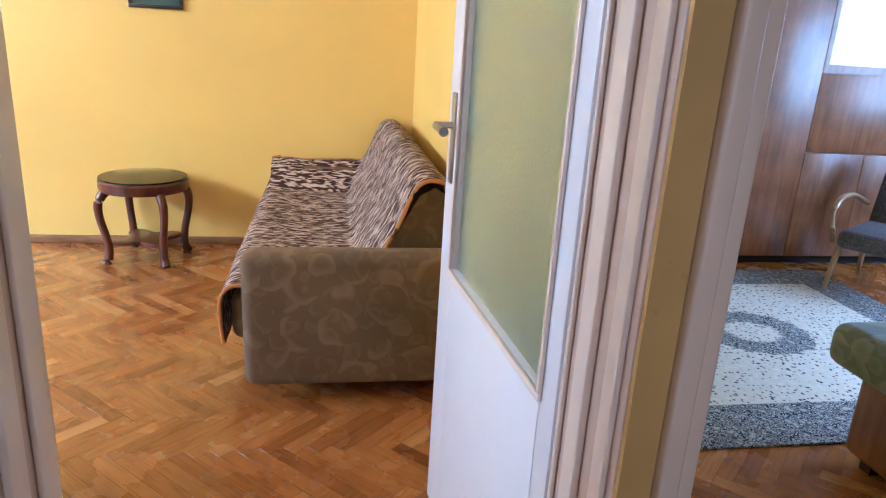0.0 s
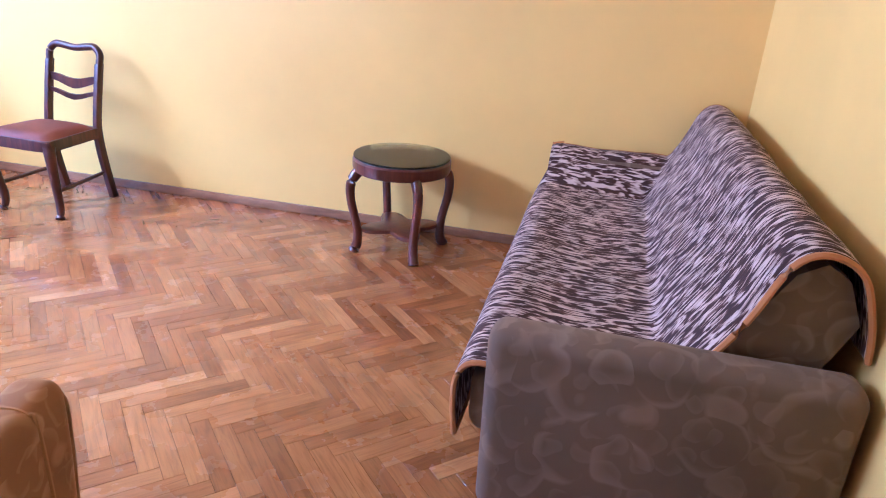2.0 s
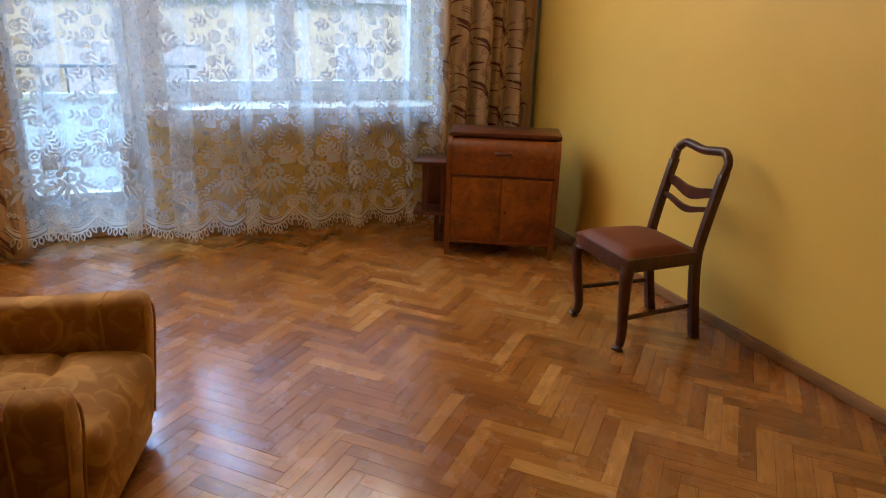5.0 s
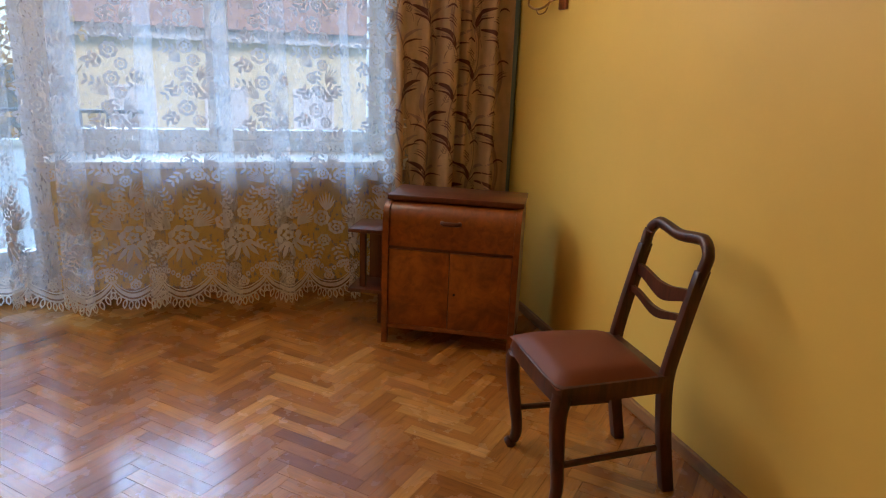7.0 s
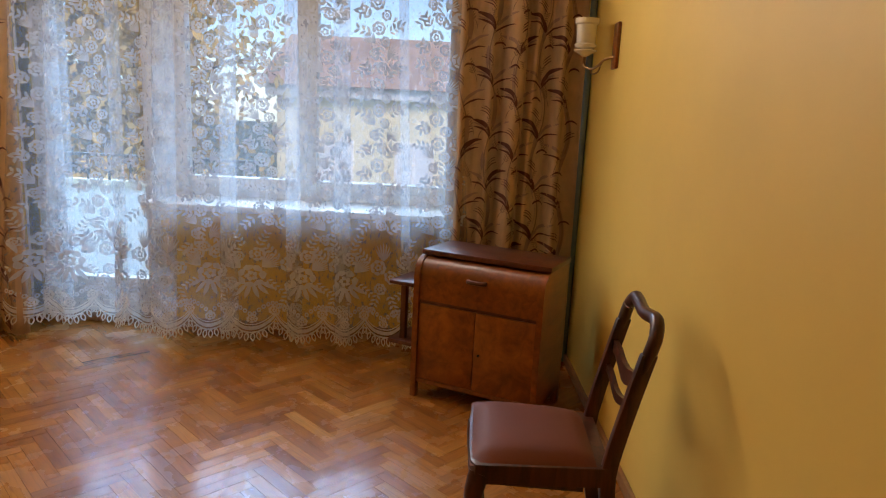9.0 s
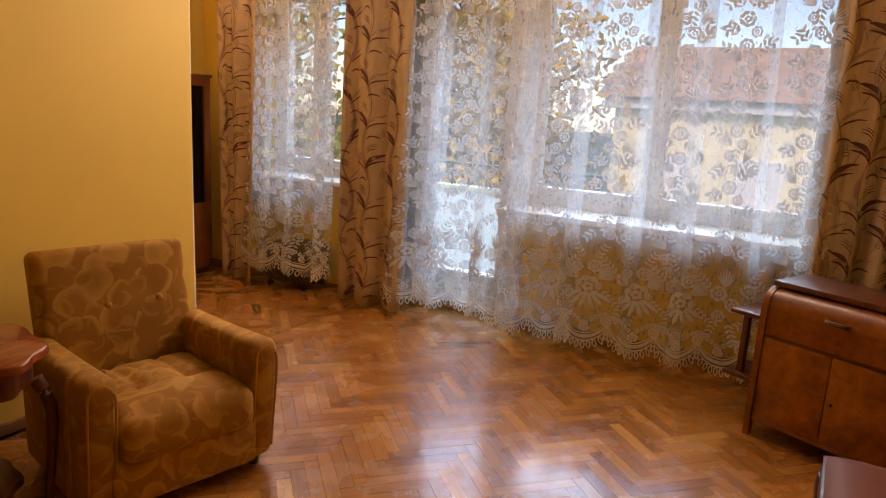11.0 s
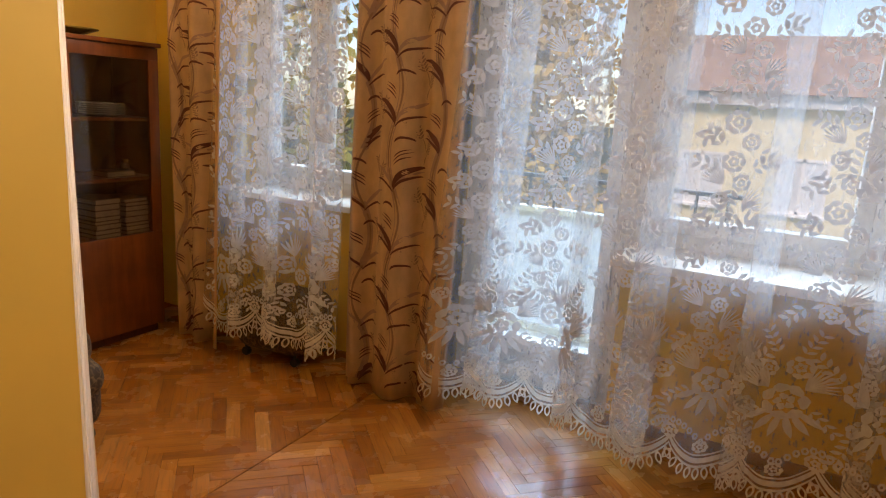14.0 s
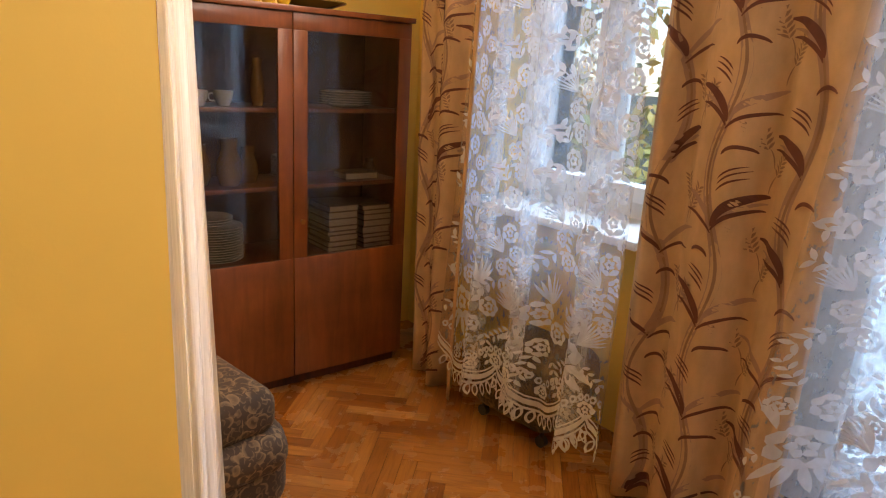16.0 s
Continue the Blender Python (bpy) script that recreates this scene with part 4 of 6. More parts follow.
def secretary(m):
    """Local: front faces -y, width along x."""
    root = thing("cabinet", m, "small burl-veneered cabinet with roll-top drawer and two doors", "cabinet")
    w, d, h = 0.343, 0.37, 0.72
    prof = [(0.0, 0.075), (0.0, 0.60), (0.006, 0.635), (0.024, 0.668), (0.055, 0.688), (0.09, 0.695), (d, 0.695), (d, 0.075)]
    for s in (-1, 1):
        bm = bmesh.new()
        rings = [[bm.verts.new((x, y - 0.004, z)) for y, z in prof] for x in (s * w, s * (w - 0.03))]
        bm.faces.new(rings[0])
        bm.faces.new(rings[1])
        for k in range(len(prof)):
            bm.faces.new((rings[0][k], rings[0][(k + 1) % len(prof)], rings[1][(k + 1) % len(prof)], rings[1][k]))
        part("side_panel", bm, M_CABWOOD, root, angle=30)
        for y in (0.0, d - 0.035):
            x0, x1 = sorted((s * w, s * (w - 0.032)))
            part("leg", boxes((x0, x1, y - 0.003, y + 0.032, 0.0, 0.075), r=0.003), M_CABWOOD, root)
    bm = bmesh.new()
    front = [(0.004, 0.49), (0.004, 0.60), (0.010, 0.633), (0.027, 0.664), (0.057, 0.684), (0.09, 0.690), (0.11, 0.690), (0.11, 0.49)]
    rings = [[bm.verts.new((x, y, z)) for y, z in front] for x in (-w + 0.031, w - 0.031)]
    for r in rings:
        bm.faces.new(r)
    for k in range(len(front)):
        bm.faces.new((rings[0][k], rings[0][(k + 1) % len(front)], rings[1][(k + 1) % len(front)], rings[1][k]))
    drawer = part("drawer", bm, M_CABWOOD, root, "curved drawer front", angle=30)
    bm = bmesh.new()
    tube(bm, smooth_path([(-0.044, 0.004, 0.617), (-0.034, -0.016, 0.617), (0.034, -0.016, 0.617), (0.044, 0.004, 0.617)], 4), 0.0105, 8)
    part("handle", bm, M_REDWOOD, drawer, "dark wooden pull")
    part("rail", boxes((-w + 0.03, w - 0.03, 0.008, d - 0.02, 0.475, 0.488), r=0.003), M_REDWOOD, root)
    part("body", boxes((-w + 0.03, w - 0.03, 0.03, d - 0.01, 0.08, 0.475)), M_CABWOOD, root)
    part("bottom_rail", boxes((-w + 0.03, w - 0.03, 0.004, 0.03, 0.078, 0.098), r=0.002), M_CABWOOD, root)
    for s in (-1, 1):
        x0, x1 = sorted((s * 0.002, s * (w - 0.032)))
        door = part("door", boxes((x0, x1, 0.006, 0.028, 0.10, 0.473), r=0.002), M_BURL, root, "burl-veneered door")
        if s > 0:
            bm = bmesh.new()
            tube(bm, [(0.03, 0.0, 0.275), (0.03, 0.008, 0.275)], 0.006, 8)
            part("keyhole", bm, M_BLACK, door)
    part("top", boxes((-w + 0.005, w + 0.005, 0.065, d + 0.01, 0.697, 0.722), r=0.004), M_REDWOOD, root, "dark overhanging top")
    return root


secretary(pose(-4.248, 4.173, 0, 0, 0, 63.5) @ Matrix.Diagonal((1, 1, 1.07, 1)))


def corner_stand(m):
    root = thing("shelf_stand", m, "small dark wooden two-tier stand beside the cabinet", "stand")
    part("top", boxes((-0.17, 0.17, -0.2, 0.2, 0.565, 0.587), r=0.004), M_REDWOOD, root)
    part("shelf", boxes((-0.17, 0.17, -0.2, 0.2, 0.225, 0.247), r=0.004), M_REDWOOD, root)
    for x, f in ((-0.06, 0.06), (0.13, 0.13)):
        part("post", boxes((x - 0.025, x + 0.025, -0.14, -0.09, 0.247, 0.565), r=0.003), M_REDWOOD, root)
        part("leg", boxes((f - 0.025, f + 0.025, 0.02, 0.12, 0.0, 0.225), r=0.004), M_REDWOOD, root)
    part("back_panel", boxes((-0.08, 0.15, 0.15, 0.168, 0.247, 0.565), r=0.003), M_REDWOOD, root)
    return root


corner_stand(pose(-4.666, 3.873, 0, 0, 0, 63.5) @ Matrix.Diagonal((0.62, 0.62, 0.965, 1)))


def wall_sconce():
    root = thing("wall_lamp", pose(-4.46, NORTH, 1.80), "brass wall lamp with ivory candle sleeve on a wooden plate", "wall lamp")
    part("plate", boxes((-0.042, 0.042, -0.018, 0, -0.10, 0.115), r=0.006), M_CABWOOD, root, "wooden wall plate")
    bm = bmesh.new()
    arm = smooth_path([(0, -0.015, -0.045), (-0.04, -0.05, -0.055), (-0.08, -0.075, -0.085), (-0.13, -0.10, -0.095), (-0.165, -0.125, -0.075), (-0.165, -0.125, -0.035)], 5)
    tube(bm, arm, 0.006, 8)
    tube(bm, smooth_path([(-0.06, -0.06, -0.07), (-0.08, -0.07, -0.11), (-0.11, -0.09, -0.12), (-0.12, -0.10, -0.10)], 4), 0.004, 6)
    part("arm", bm, M_BRASS, root, "scrolled brass arm")
    part("drip_tray", lathe(bmesh.new(), [(0.008, -0.035), (0.03, -0.022), (0.058, -0.008), (0.056, -0.002), (0.02, 0.0), (0, 0.0)], (-0.165, -0.125, 0)), M_PORCELAIN, root)
    part("sleeve", lathe(bmesh.new(), [(0.02, 0.000), (0.050, 0.010), (0.056, 0.022), (0.047, 0.032), (0.049, 0.075), (0.051, 0.118), (0.060, 0.126), (0.061, 0.148), (0.054, 0.15), (0.04, 0.12), (0, 0.12)], (-0.165, -0.125, 0)), M_PORCELAIN, root, "ivory porcelain sleeve")
    return root


wall_sconce()
bm = bmesh.new()
tube(bm, [(-5.03, NORTH - 0.022, 0.0), (-5.03, NORTH - 0.022, HIGH)], 0.019, 12)
pipe = structure("heating_pipe", bm, M_PIPE, "grey-green painted heating pipe in the corner", "pipe", True)


def picture():
    root = thing("picture", pose(-0.97, NORTH, 1.505), "small framed painting in dark green tones", "picture")
    part("frame", boxes((-0.158, 0.158, -0.022, 0, 0, 0.022), (-0.158, 0.158, -0.022, 0, 0.398, 0.42), (-0.158, -0.136, -0.022, 0, 0.022, 0.398), (0.136, 0.158, -0.022, 0, 0.022, 0.398), r=0.003), M_MAT, root)
    part("canvas", boxes((-0.136, 0.136, -0.012, -0.004, 0.022, 0.398)), M_CANVAS, root, "dark green painted canvas")
    return root


picture()


def armchair(m, label):
    """Local: faces +y, origin at the middle of the floor area."""
    root = thing("armchair", m, label, "armchair", "armchairs at the low table")
    w, f, bk = 0.37, 0.34, -0.36
    part("base", boxes((-w + 0.09, w - 0.09, bk + 0.08, f - 0.02, 0.05, 0.27), r=0.02), M_CHAIRCLOTH, root)
    bm = bmesh.new()
    cushion(bm, -w + 0.115, w - 0.115, bk + 0.16, f + 0.025, 0.22, 0.385, 0.05, 0.030, 22, [(-0.09, 0.10), (0.09, 0.10)], 0.016)
    for v in bm.verts:
        if v.co.z > 0.34:
            rear = 1 / (1 + math.exp((v.co.y - 0.10) / 0.01))
            v.co.z -= 0.016 * rear * math.exp(-((abs(v.co.x) - 0.09) / 0.014) ** 2) + 0.020 * math.exp(-((v.co.y - 0.10 - 0.02 * math.cos(9 * v.co.x)) / 0.016) ** 2)
            v.co.z += 0.022 * math.exp(-((v.co.y - 0.24) / 0.08) ** 2) * (1 - (v.co.x / 0.26) ** 2)
    seat = part("seat_cushion", bm, M_CHAIRCLOTH, root, "tufted velvet seat cushion", angle=80)
    # back: padded slab that leans backwards
    bm = bmesh.new()
    cushion(bm, -0.30, 0.30, 0.0, 0.55, 0.0, 0.14, 0.034, 0.02, 8, [(-0.1, 0.36), (0.1, 0.36)], 0.022)
    bmesh.ops.transform(bm, matrix=Matrix.Translation((0, bk + 0.155, 0.32)) @ Matrix.Rotation(radians(102), 4, "X") @ Matrix.Rotation(radians(180), 4, "Y") @ Matrix.Translation((0, 0, -0.14)), verts=bm.verts)
    back = part("backrest", bm, M_CHAIRCLOTH, root, "velvet backrest with two buttons", angle=80)
    for s in (-1, 1):
        bm = bmesh.new()
        bmesh.ops.create_uvsphere(bm, u_segments=10, v_segments=6, radius=0.014, matrix=Matrix.Translation((s * 0.1, bk + 0.232, 0.66)))
        part("button", bm, M_PIPING, back)
    for s in (-1, 1):
        # arm: upright slab with a round top, sloping slightly to the rear
        bm = bmesh.new()
        x0, x1 = sorted((s * w, s * (w - 0.125)))
        box(bm, x0, x1, bk + 0.04, f, 0.04, 0.545, r=0.048, seg=5)
        bmesh.ops.subdivide_edges(bm, edges=[e for e in bm.edges if e.calc_length() > 0.2], cuts=6, use_grid_fill=True)
        for v in bm.verts:
            if v.co.z > 0.4:
                t = (v.co.y - bk) / (f - bk)
                v.co.z += 0.03 * t * t - 0.015
            if v.co.y > f - 0.06 and v.co.z < 0.42:
                v.co.y -= 0.04 * (0.42 - v.co.z) / 0.4
        arm = part("armrest", bm, M_CHAIRCLOTH, root, angle=80)
        bm = bmesh.new()
        c = s * (w - 0.0625)
        tube(bm, smooth_path([(c - 0.062, f - 0.13, 0.06), (c - 0.062, f - 0.13, 0.49), (c - 0.043, f - 0.13, 0.536), (c, f - 0.13, 0.549), (c + 0.043, f - 0.13, 0.536), (c + 0.062, f - 0.13, 0.49), (c + 0.062, f - 0.13, 0.06)], 5), 0.005, 6)
        part("piping", bm, M_PIPING, arm)
        bm = bmesh.new()
        tube(bm, smooth_path([(c - 0.044, f - 0.036, 0.09), (c - 0.046, f - 0.004, 0.42), (c - 0.038, f - 0.005, 0.505), (c, f - 0.010, 0.535), (c + 0.038, f - 0.005, 0.505), (c + 0.046, f - 0.004, 0.42), (c + 0.044, f - 0.036, 0.09)], 6), 0.0045, 6)
        part("front_piping", bm, M_PIPING, arm)
        for y in (bk + 0.1, f - 0.1):
            part("foot", lathe(bmesh.new(), [(0.022, 0), (0.028, 0.05), (0, 0.05)], (c, y, 0), 10), M_DARKWOOD, root)
    return root


armchair(pose(-2.645, 1.80, 0, 0, 0, -15), "golden-brown velvet armchair with tufted seat beside the yellow wall")
armchair(pose(-1.385, 1.82, 0, 0, 0, 13), "golden-brown velvet armchair near the doorway")


def low_table(m):
    root = thing("coffee_table", m, "glossy cherry-red occasional table with scalloped top", "table")
    out = []
    for k in range(72):
        a = 2 * math.pi * k / 72
        r = 1 + 0.045 * math.cos(8 * a)
        out.append((0.235 * r * math.cos(a), 0.345 * r * math.sin(a)))
    part("tabletop", prism(bmesh.new(), out, 0.585, 0.61, 0.007), M_TABLETOP, root, "scalloped lacquered top", angle=50)
    part("apron", prism(bmesh.new(), [(0.82 * x, 0.82 * y) for x, y in out], 0.49, 0.585), M_REDWOOD, root, angle=50)
    for sx in (-1, 1):
        for sy in (-1, 1):
            bm = bmesh.new()
            cabriole(bm, (sx * 0.14, sy * 0.22, 0.50), (sx * 0.16, sy * 0.26, 0.0), (sx * 0.7, sy * 0.7, 0), 0.026, 0.014, 0.035)
            part("leg", bm, M_REDWOOD, root)
    part("shelf", prism(bmesh.new(), [(0.62 * x, 0.66 * y) for x, y in out], 0.15, 0.17, 0.004), M_REDWOOD, root)
    return root


low_table(pose(-2.045, 1.62, 0, 0, 0, 3) @ Matrix.Diagonal((0.92, 0.95, 1.07, 1)))

# ---- curtains ----


class Cloth:
    """A hanging cloth along y at x, its folds a sum of waves; pos(y, z) gives a point on it."""

    def __init__(self, x, y0, y1, z0, z1, amp, wave, seed, flare=0.0, toward=0.0, over=0.0):
        rnd = random.Random(seed)
        self.x, self.y0, self.y1, self.z0, self.z1, self.amp = x, y0, y1, z0, z1, amp
        self.waves = [(2 * math.pi / (wave * f), rnd.uniform(0, 6.28), a) for f, a in ((1.0, 0.6), (1.63, 0.45), (0.57, 0.3), (3.1, 0.35))]
        self.flare, self.toward = flare, toward
        self.over = over

    def pos(self, y, z, lift=0.0):
        t = (self.z1 - z) / (self.z1 - self.z0)
        f = sum(a * math.sin(k * y + p + 0.25 * t * math.sin(2.1 * p + 3 * t)) for k, p, a in self.waves)
        f = math.tanh(1.3 * f)
        mid = (self.y0 + self.y1) / 2
        yy = y + (y - mid) * self.flare * t
        k0, p0, _ = self.waves[0]
        k2, p2, _ = self.waves[2]
        yy += self.over * math.sin(2 * (k0 * y + p0)) * (0.6 + 0.4 * math.sin(k2 * y * 0.4 + p2))
        return Vector((self.x + self.amp * f * (0.75 + 0.35 * t) + self.toward * t * t + lift, yy + 0.012 * math.sin(3.1 * t + 9 * y), z))

    def sheet(self, bm, dy=0.012, dz=0.16, hem=None):
        uv = bm.loops.layers.uv.new("UVMap")
        ny, nz = max(4, int((self.y1 - self.y0) / dy)), max(4, int((self.z1 - self.z0) / dz))
        grid = []
        for i in range(ny + 1):
            y = self.y0 + (self.y1 - self.y0) * i / ny
            low = self.z0 + (hem(y) if hem else 0.0)
            grid.append([(bm.verts.new(self.pos(y, low + (self.z1 - low) * (j / nz))), y, low + (self.z1 - low) * j / nz) for j in range(nz + 1)])
        for i in range(ny):
            for j in range(nz):
                q = (grid[i][j], grid[i + 1][j], grid[i + 1][j + 1], grid[i][j + 1])
                f = bm.faces.new([c[0] for c in q])
                for lp, c in zip(f.loops, q):
                    lp[uv].uv = (c[1], c[2])
        return bm

    def patch(self, bm, pts, lift=0.004):
        """A flat motif, laid on the cloth."""
        uv = bm.loops.layers.uv.verify()
        if any(not self.y0 <= y <= self.y1 for y, _ in pts):
            return
        cy, cz = sum(p[0] for p in pts) / len(pts), sum(p[1] for p in pts) / len(pts)
        c = bm.verts.new(self.pos(cy, cz, lift))
        vs = [bm.verts.new(self.pos(y, z, lift)) for y, z in pts]
        for k in range(len(vs)):
            j = (k + 1) % len(vs)
            f = bm.faces.new((c, vs[k], vs[j]))
            for lp, p in zip(f.loops, ((cy, cz), pts[k], pts[j])):
                lp[uv].uv = p


def ribbon(cloth, bm, sides, lift=0.004):
    """A bent band, laid on the cloth from its two long sides."""
    uv = bm.loops.layers.uv.verify()
    if any(not cloth.y0 - 1e-6 <= y <= cloth.y1 + 1e-6 for side in sides for y, _ in side):
        return
    rows = []
    for p, q in zip(*sides):
        rows.append([(bm.verts.new(cloth.pos(min(cloth.y1, max(cloth.y0, y)), z, lift)), (y, z)) for y, z in (p, q)])
    for a, b_ in zip(rows, rows[1:]):
        four = (a[0], a[1], b_[1], b_[0])
        f = bm.faces.new([v for v, _ in four])
        for lp, (_, p) in zip(f.loops, four):
            lp[uv].uv = p


def petal(cy, cz, angle, length, width, bend=0.0, n=5):
    """Outline of a leaf from (cy, cz) along angle, with a bend to one side."""
    ca, sa = math.cos(angle), math.sin(angle)
    left, right = [], []
    for k in range(n + 1):
        t = k / n
        w = width * math.sin(math.pi * min(1, t * 0.93 + 0.05)) ** 0.8 * 0.5
        u, v = length * t, bend * length * t * t
        left.append((cy + ca * u - sa * (v + w), cz + sa * u + ca * (v + w)))
        right.append((cy + ca * u - sa * (v - w), cz + sa * u + ca * (v - w)))
    return left + right[::-1][1:-1] if n > 1 else left + right


def rose(cloth, bm, y, z, r, rnd):
    n = 7
    for k in range(n):
        a = 2 * math.pi * k / n + rnd.uniform(-0.1, 0.1)
        cloth.patch(bm, petal(y + 0.52 * r * math.cos(a), z + 0.52 * r * math.sin(a), a, 0.55 * r, 0.78 * r, 0.1, 4))
    for k in range(5):
        a = 2 * math.pi * k / 5 + 0.4
        cloth.patch(bm, petal(y + 0.1 * r * math.cos(a), z + 0.1 * r * math.sin(a), a, 0.40 * r, 0.42 * r, 0.25, 3))


def frond(cloth, bm, y, z, angle, length, count, rnd, width=0.011):
    """A fan of thin curved blades."""
    for k in range(count):
        t = k / (count - 1) - 0.5
        cloth.patch(bm, petal(y, z, angle + 1.5 * t, length * (1 - 0.5 * abs(t)) * rnd.uniform(0.9, 1.05), width, -0.35 * t, 5))


def sprig(cloth, bm, y, z, angle, length, rnd, leaves=4, size=0.034):
    for k in range(leaves):
        d = length * (k + 0.6) / leaves
        py, pz = y + d * math.cos(angle), z + d * math.sin(angle)
        for s in (-1, 1):
            cloth.patch(bm, petal(py, pz, angle + s * 0.75, size, size * 0.42, 0.15 * s, 3))


class PleatedCloth(Cloth):
    """A sheer cloth of flat panels with a doubled-back pleat between each two; y0 to y1 counts along the cloth."""

    def __init__(self, x, ya, yb, z0, z1, panels, pleat, seed, flare=0.0, toward=0.0, sunk=None):
        self.sunk = sunk
        rnd = random.Random(seed)
        wide = (yb - ya) / panels
        knots, s, y = [(0.0, ya, 0.0)], 0.0, ya
        self.middles = []
        for k in range(panels):
            w = wide * rnd.uniform(0.86, 1.14) if k < panels - 1 else yb - y
            d = pleat * rnd.uniform(0.6, 1.35)
            self.middles.append(s + w * 0.5)
            for j in range(1, 5):
                knots.append((s + w * j / 4, y + w * j / 4, 0.016 * math.sin(j * 1.9 + seed + 3 * k)))
            s, y = s + w, y + w
            if k < panels - 1:
                knots += [(s + 0.014, y + 0.004, 0.014), (s + d, y - d + 0.02, 0.024), (s + d + 0.014, y - d + 0.016, 0.04), (s + 2 * d, y - 0.006, 0.048), (s + 2 * d + 0.02, y + 0.012, 0.03)]
                s, y = s + 2 * d + 0.02, y + 0.012
        self.x, self.y0, self.y1, self.z0, self.z1 = x, 0.0, s, z0, z1
        self.knots, self.mid, self.flare, self.toward = knots, (ya + yb) / 2, flare, toward
        self.phase = [rnd.uniform(0, 6.28) for _ in range(4)]

    def pos(self, s, z, lift=0.0):
        a, b_ = self.knots[0], self.knots[-1]
        for p, q in zip(self.knots, self.knots[1:]):
            if p[0] <= s <= q[0]:
                a, b_ = p, q
                break
        f = min(1.0, max(0.0, (s - a[0]) / max(1e-6, b_[0] - a[0])))
        e = f * f * (3 - 2 * f)
        t = (self.z1 - z) / (self.z1 - self.z0)
        y, dx = a[1] + (b_[1] - a[1]) * f, a[2] + (b_[2] - a[2]) * e
        p0, p1, p2, p3 = self.phase
        y += (y - self.mid) * self.flare * t + 0.014 * math.sin(4.2 * s + 2.0 * t + p0) * t + 0.006 * math.sin(17 * s + 3 * t + p1)
        dx += 0.010 * math.sin(11 * s + 1.5 * t + p2) * (0.4 + t) + 0.005 * math.sin(37 * s + p3)
        hollow = 0.0
        if self.sunk:
            y_in, y_out, deep = self.sunk
            hollow = deep * min(1.0, max(0.0, (y - y_in) / 0.2)) * min(1.0, max(0.0, (y_out - y) / 0.35)) * min(1.0, 0.25 + t)
        return Vector((self.x - hollow + dx * (0.8 + 0.5 * t) + self.toward * t * t + lift, y, z))


def loop_petal(cloth, bm, y, z, angle, length, width):
    """A crocheted loop, open in the middle."""
    outer = petal(y, z, angle, length, width, 0, 5)
    cy, cz = y + 0.5 * length * math.cos(angle), z + 0.5 * length * math.sin(angle)
    inner = [(cy + 0.5 * (a - cy), cz + 0.62 * (b_ - cz)) for a, b_ in outer]
    ribbon(cloth, bm, (outer + outer[:1], inner + inner[:1]), 0.003)


def arc_band(cloth, bm, y0, y1, line, low, high, step=0.012, lift=0.003):
    n = max(2, int((y1 - y0) / step))
    ys = [y0 + (y1 - y0) * k / n for k in range(n + 1)]
    ribbon(cloth, bm, ([(y, line(y) + low) for y in ys], [(y, line(y) + high) for y in ys]), lift)


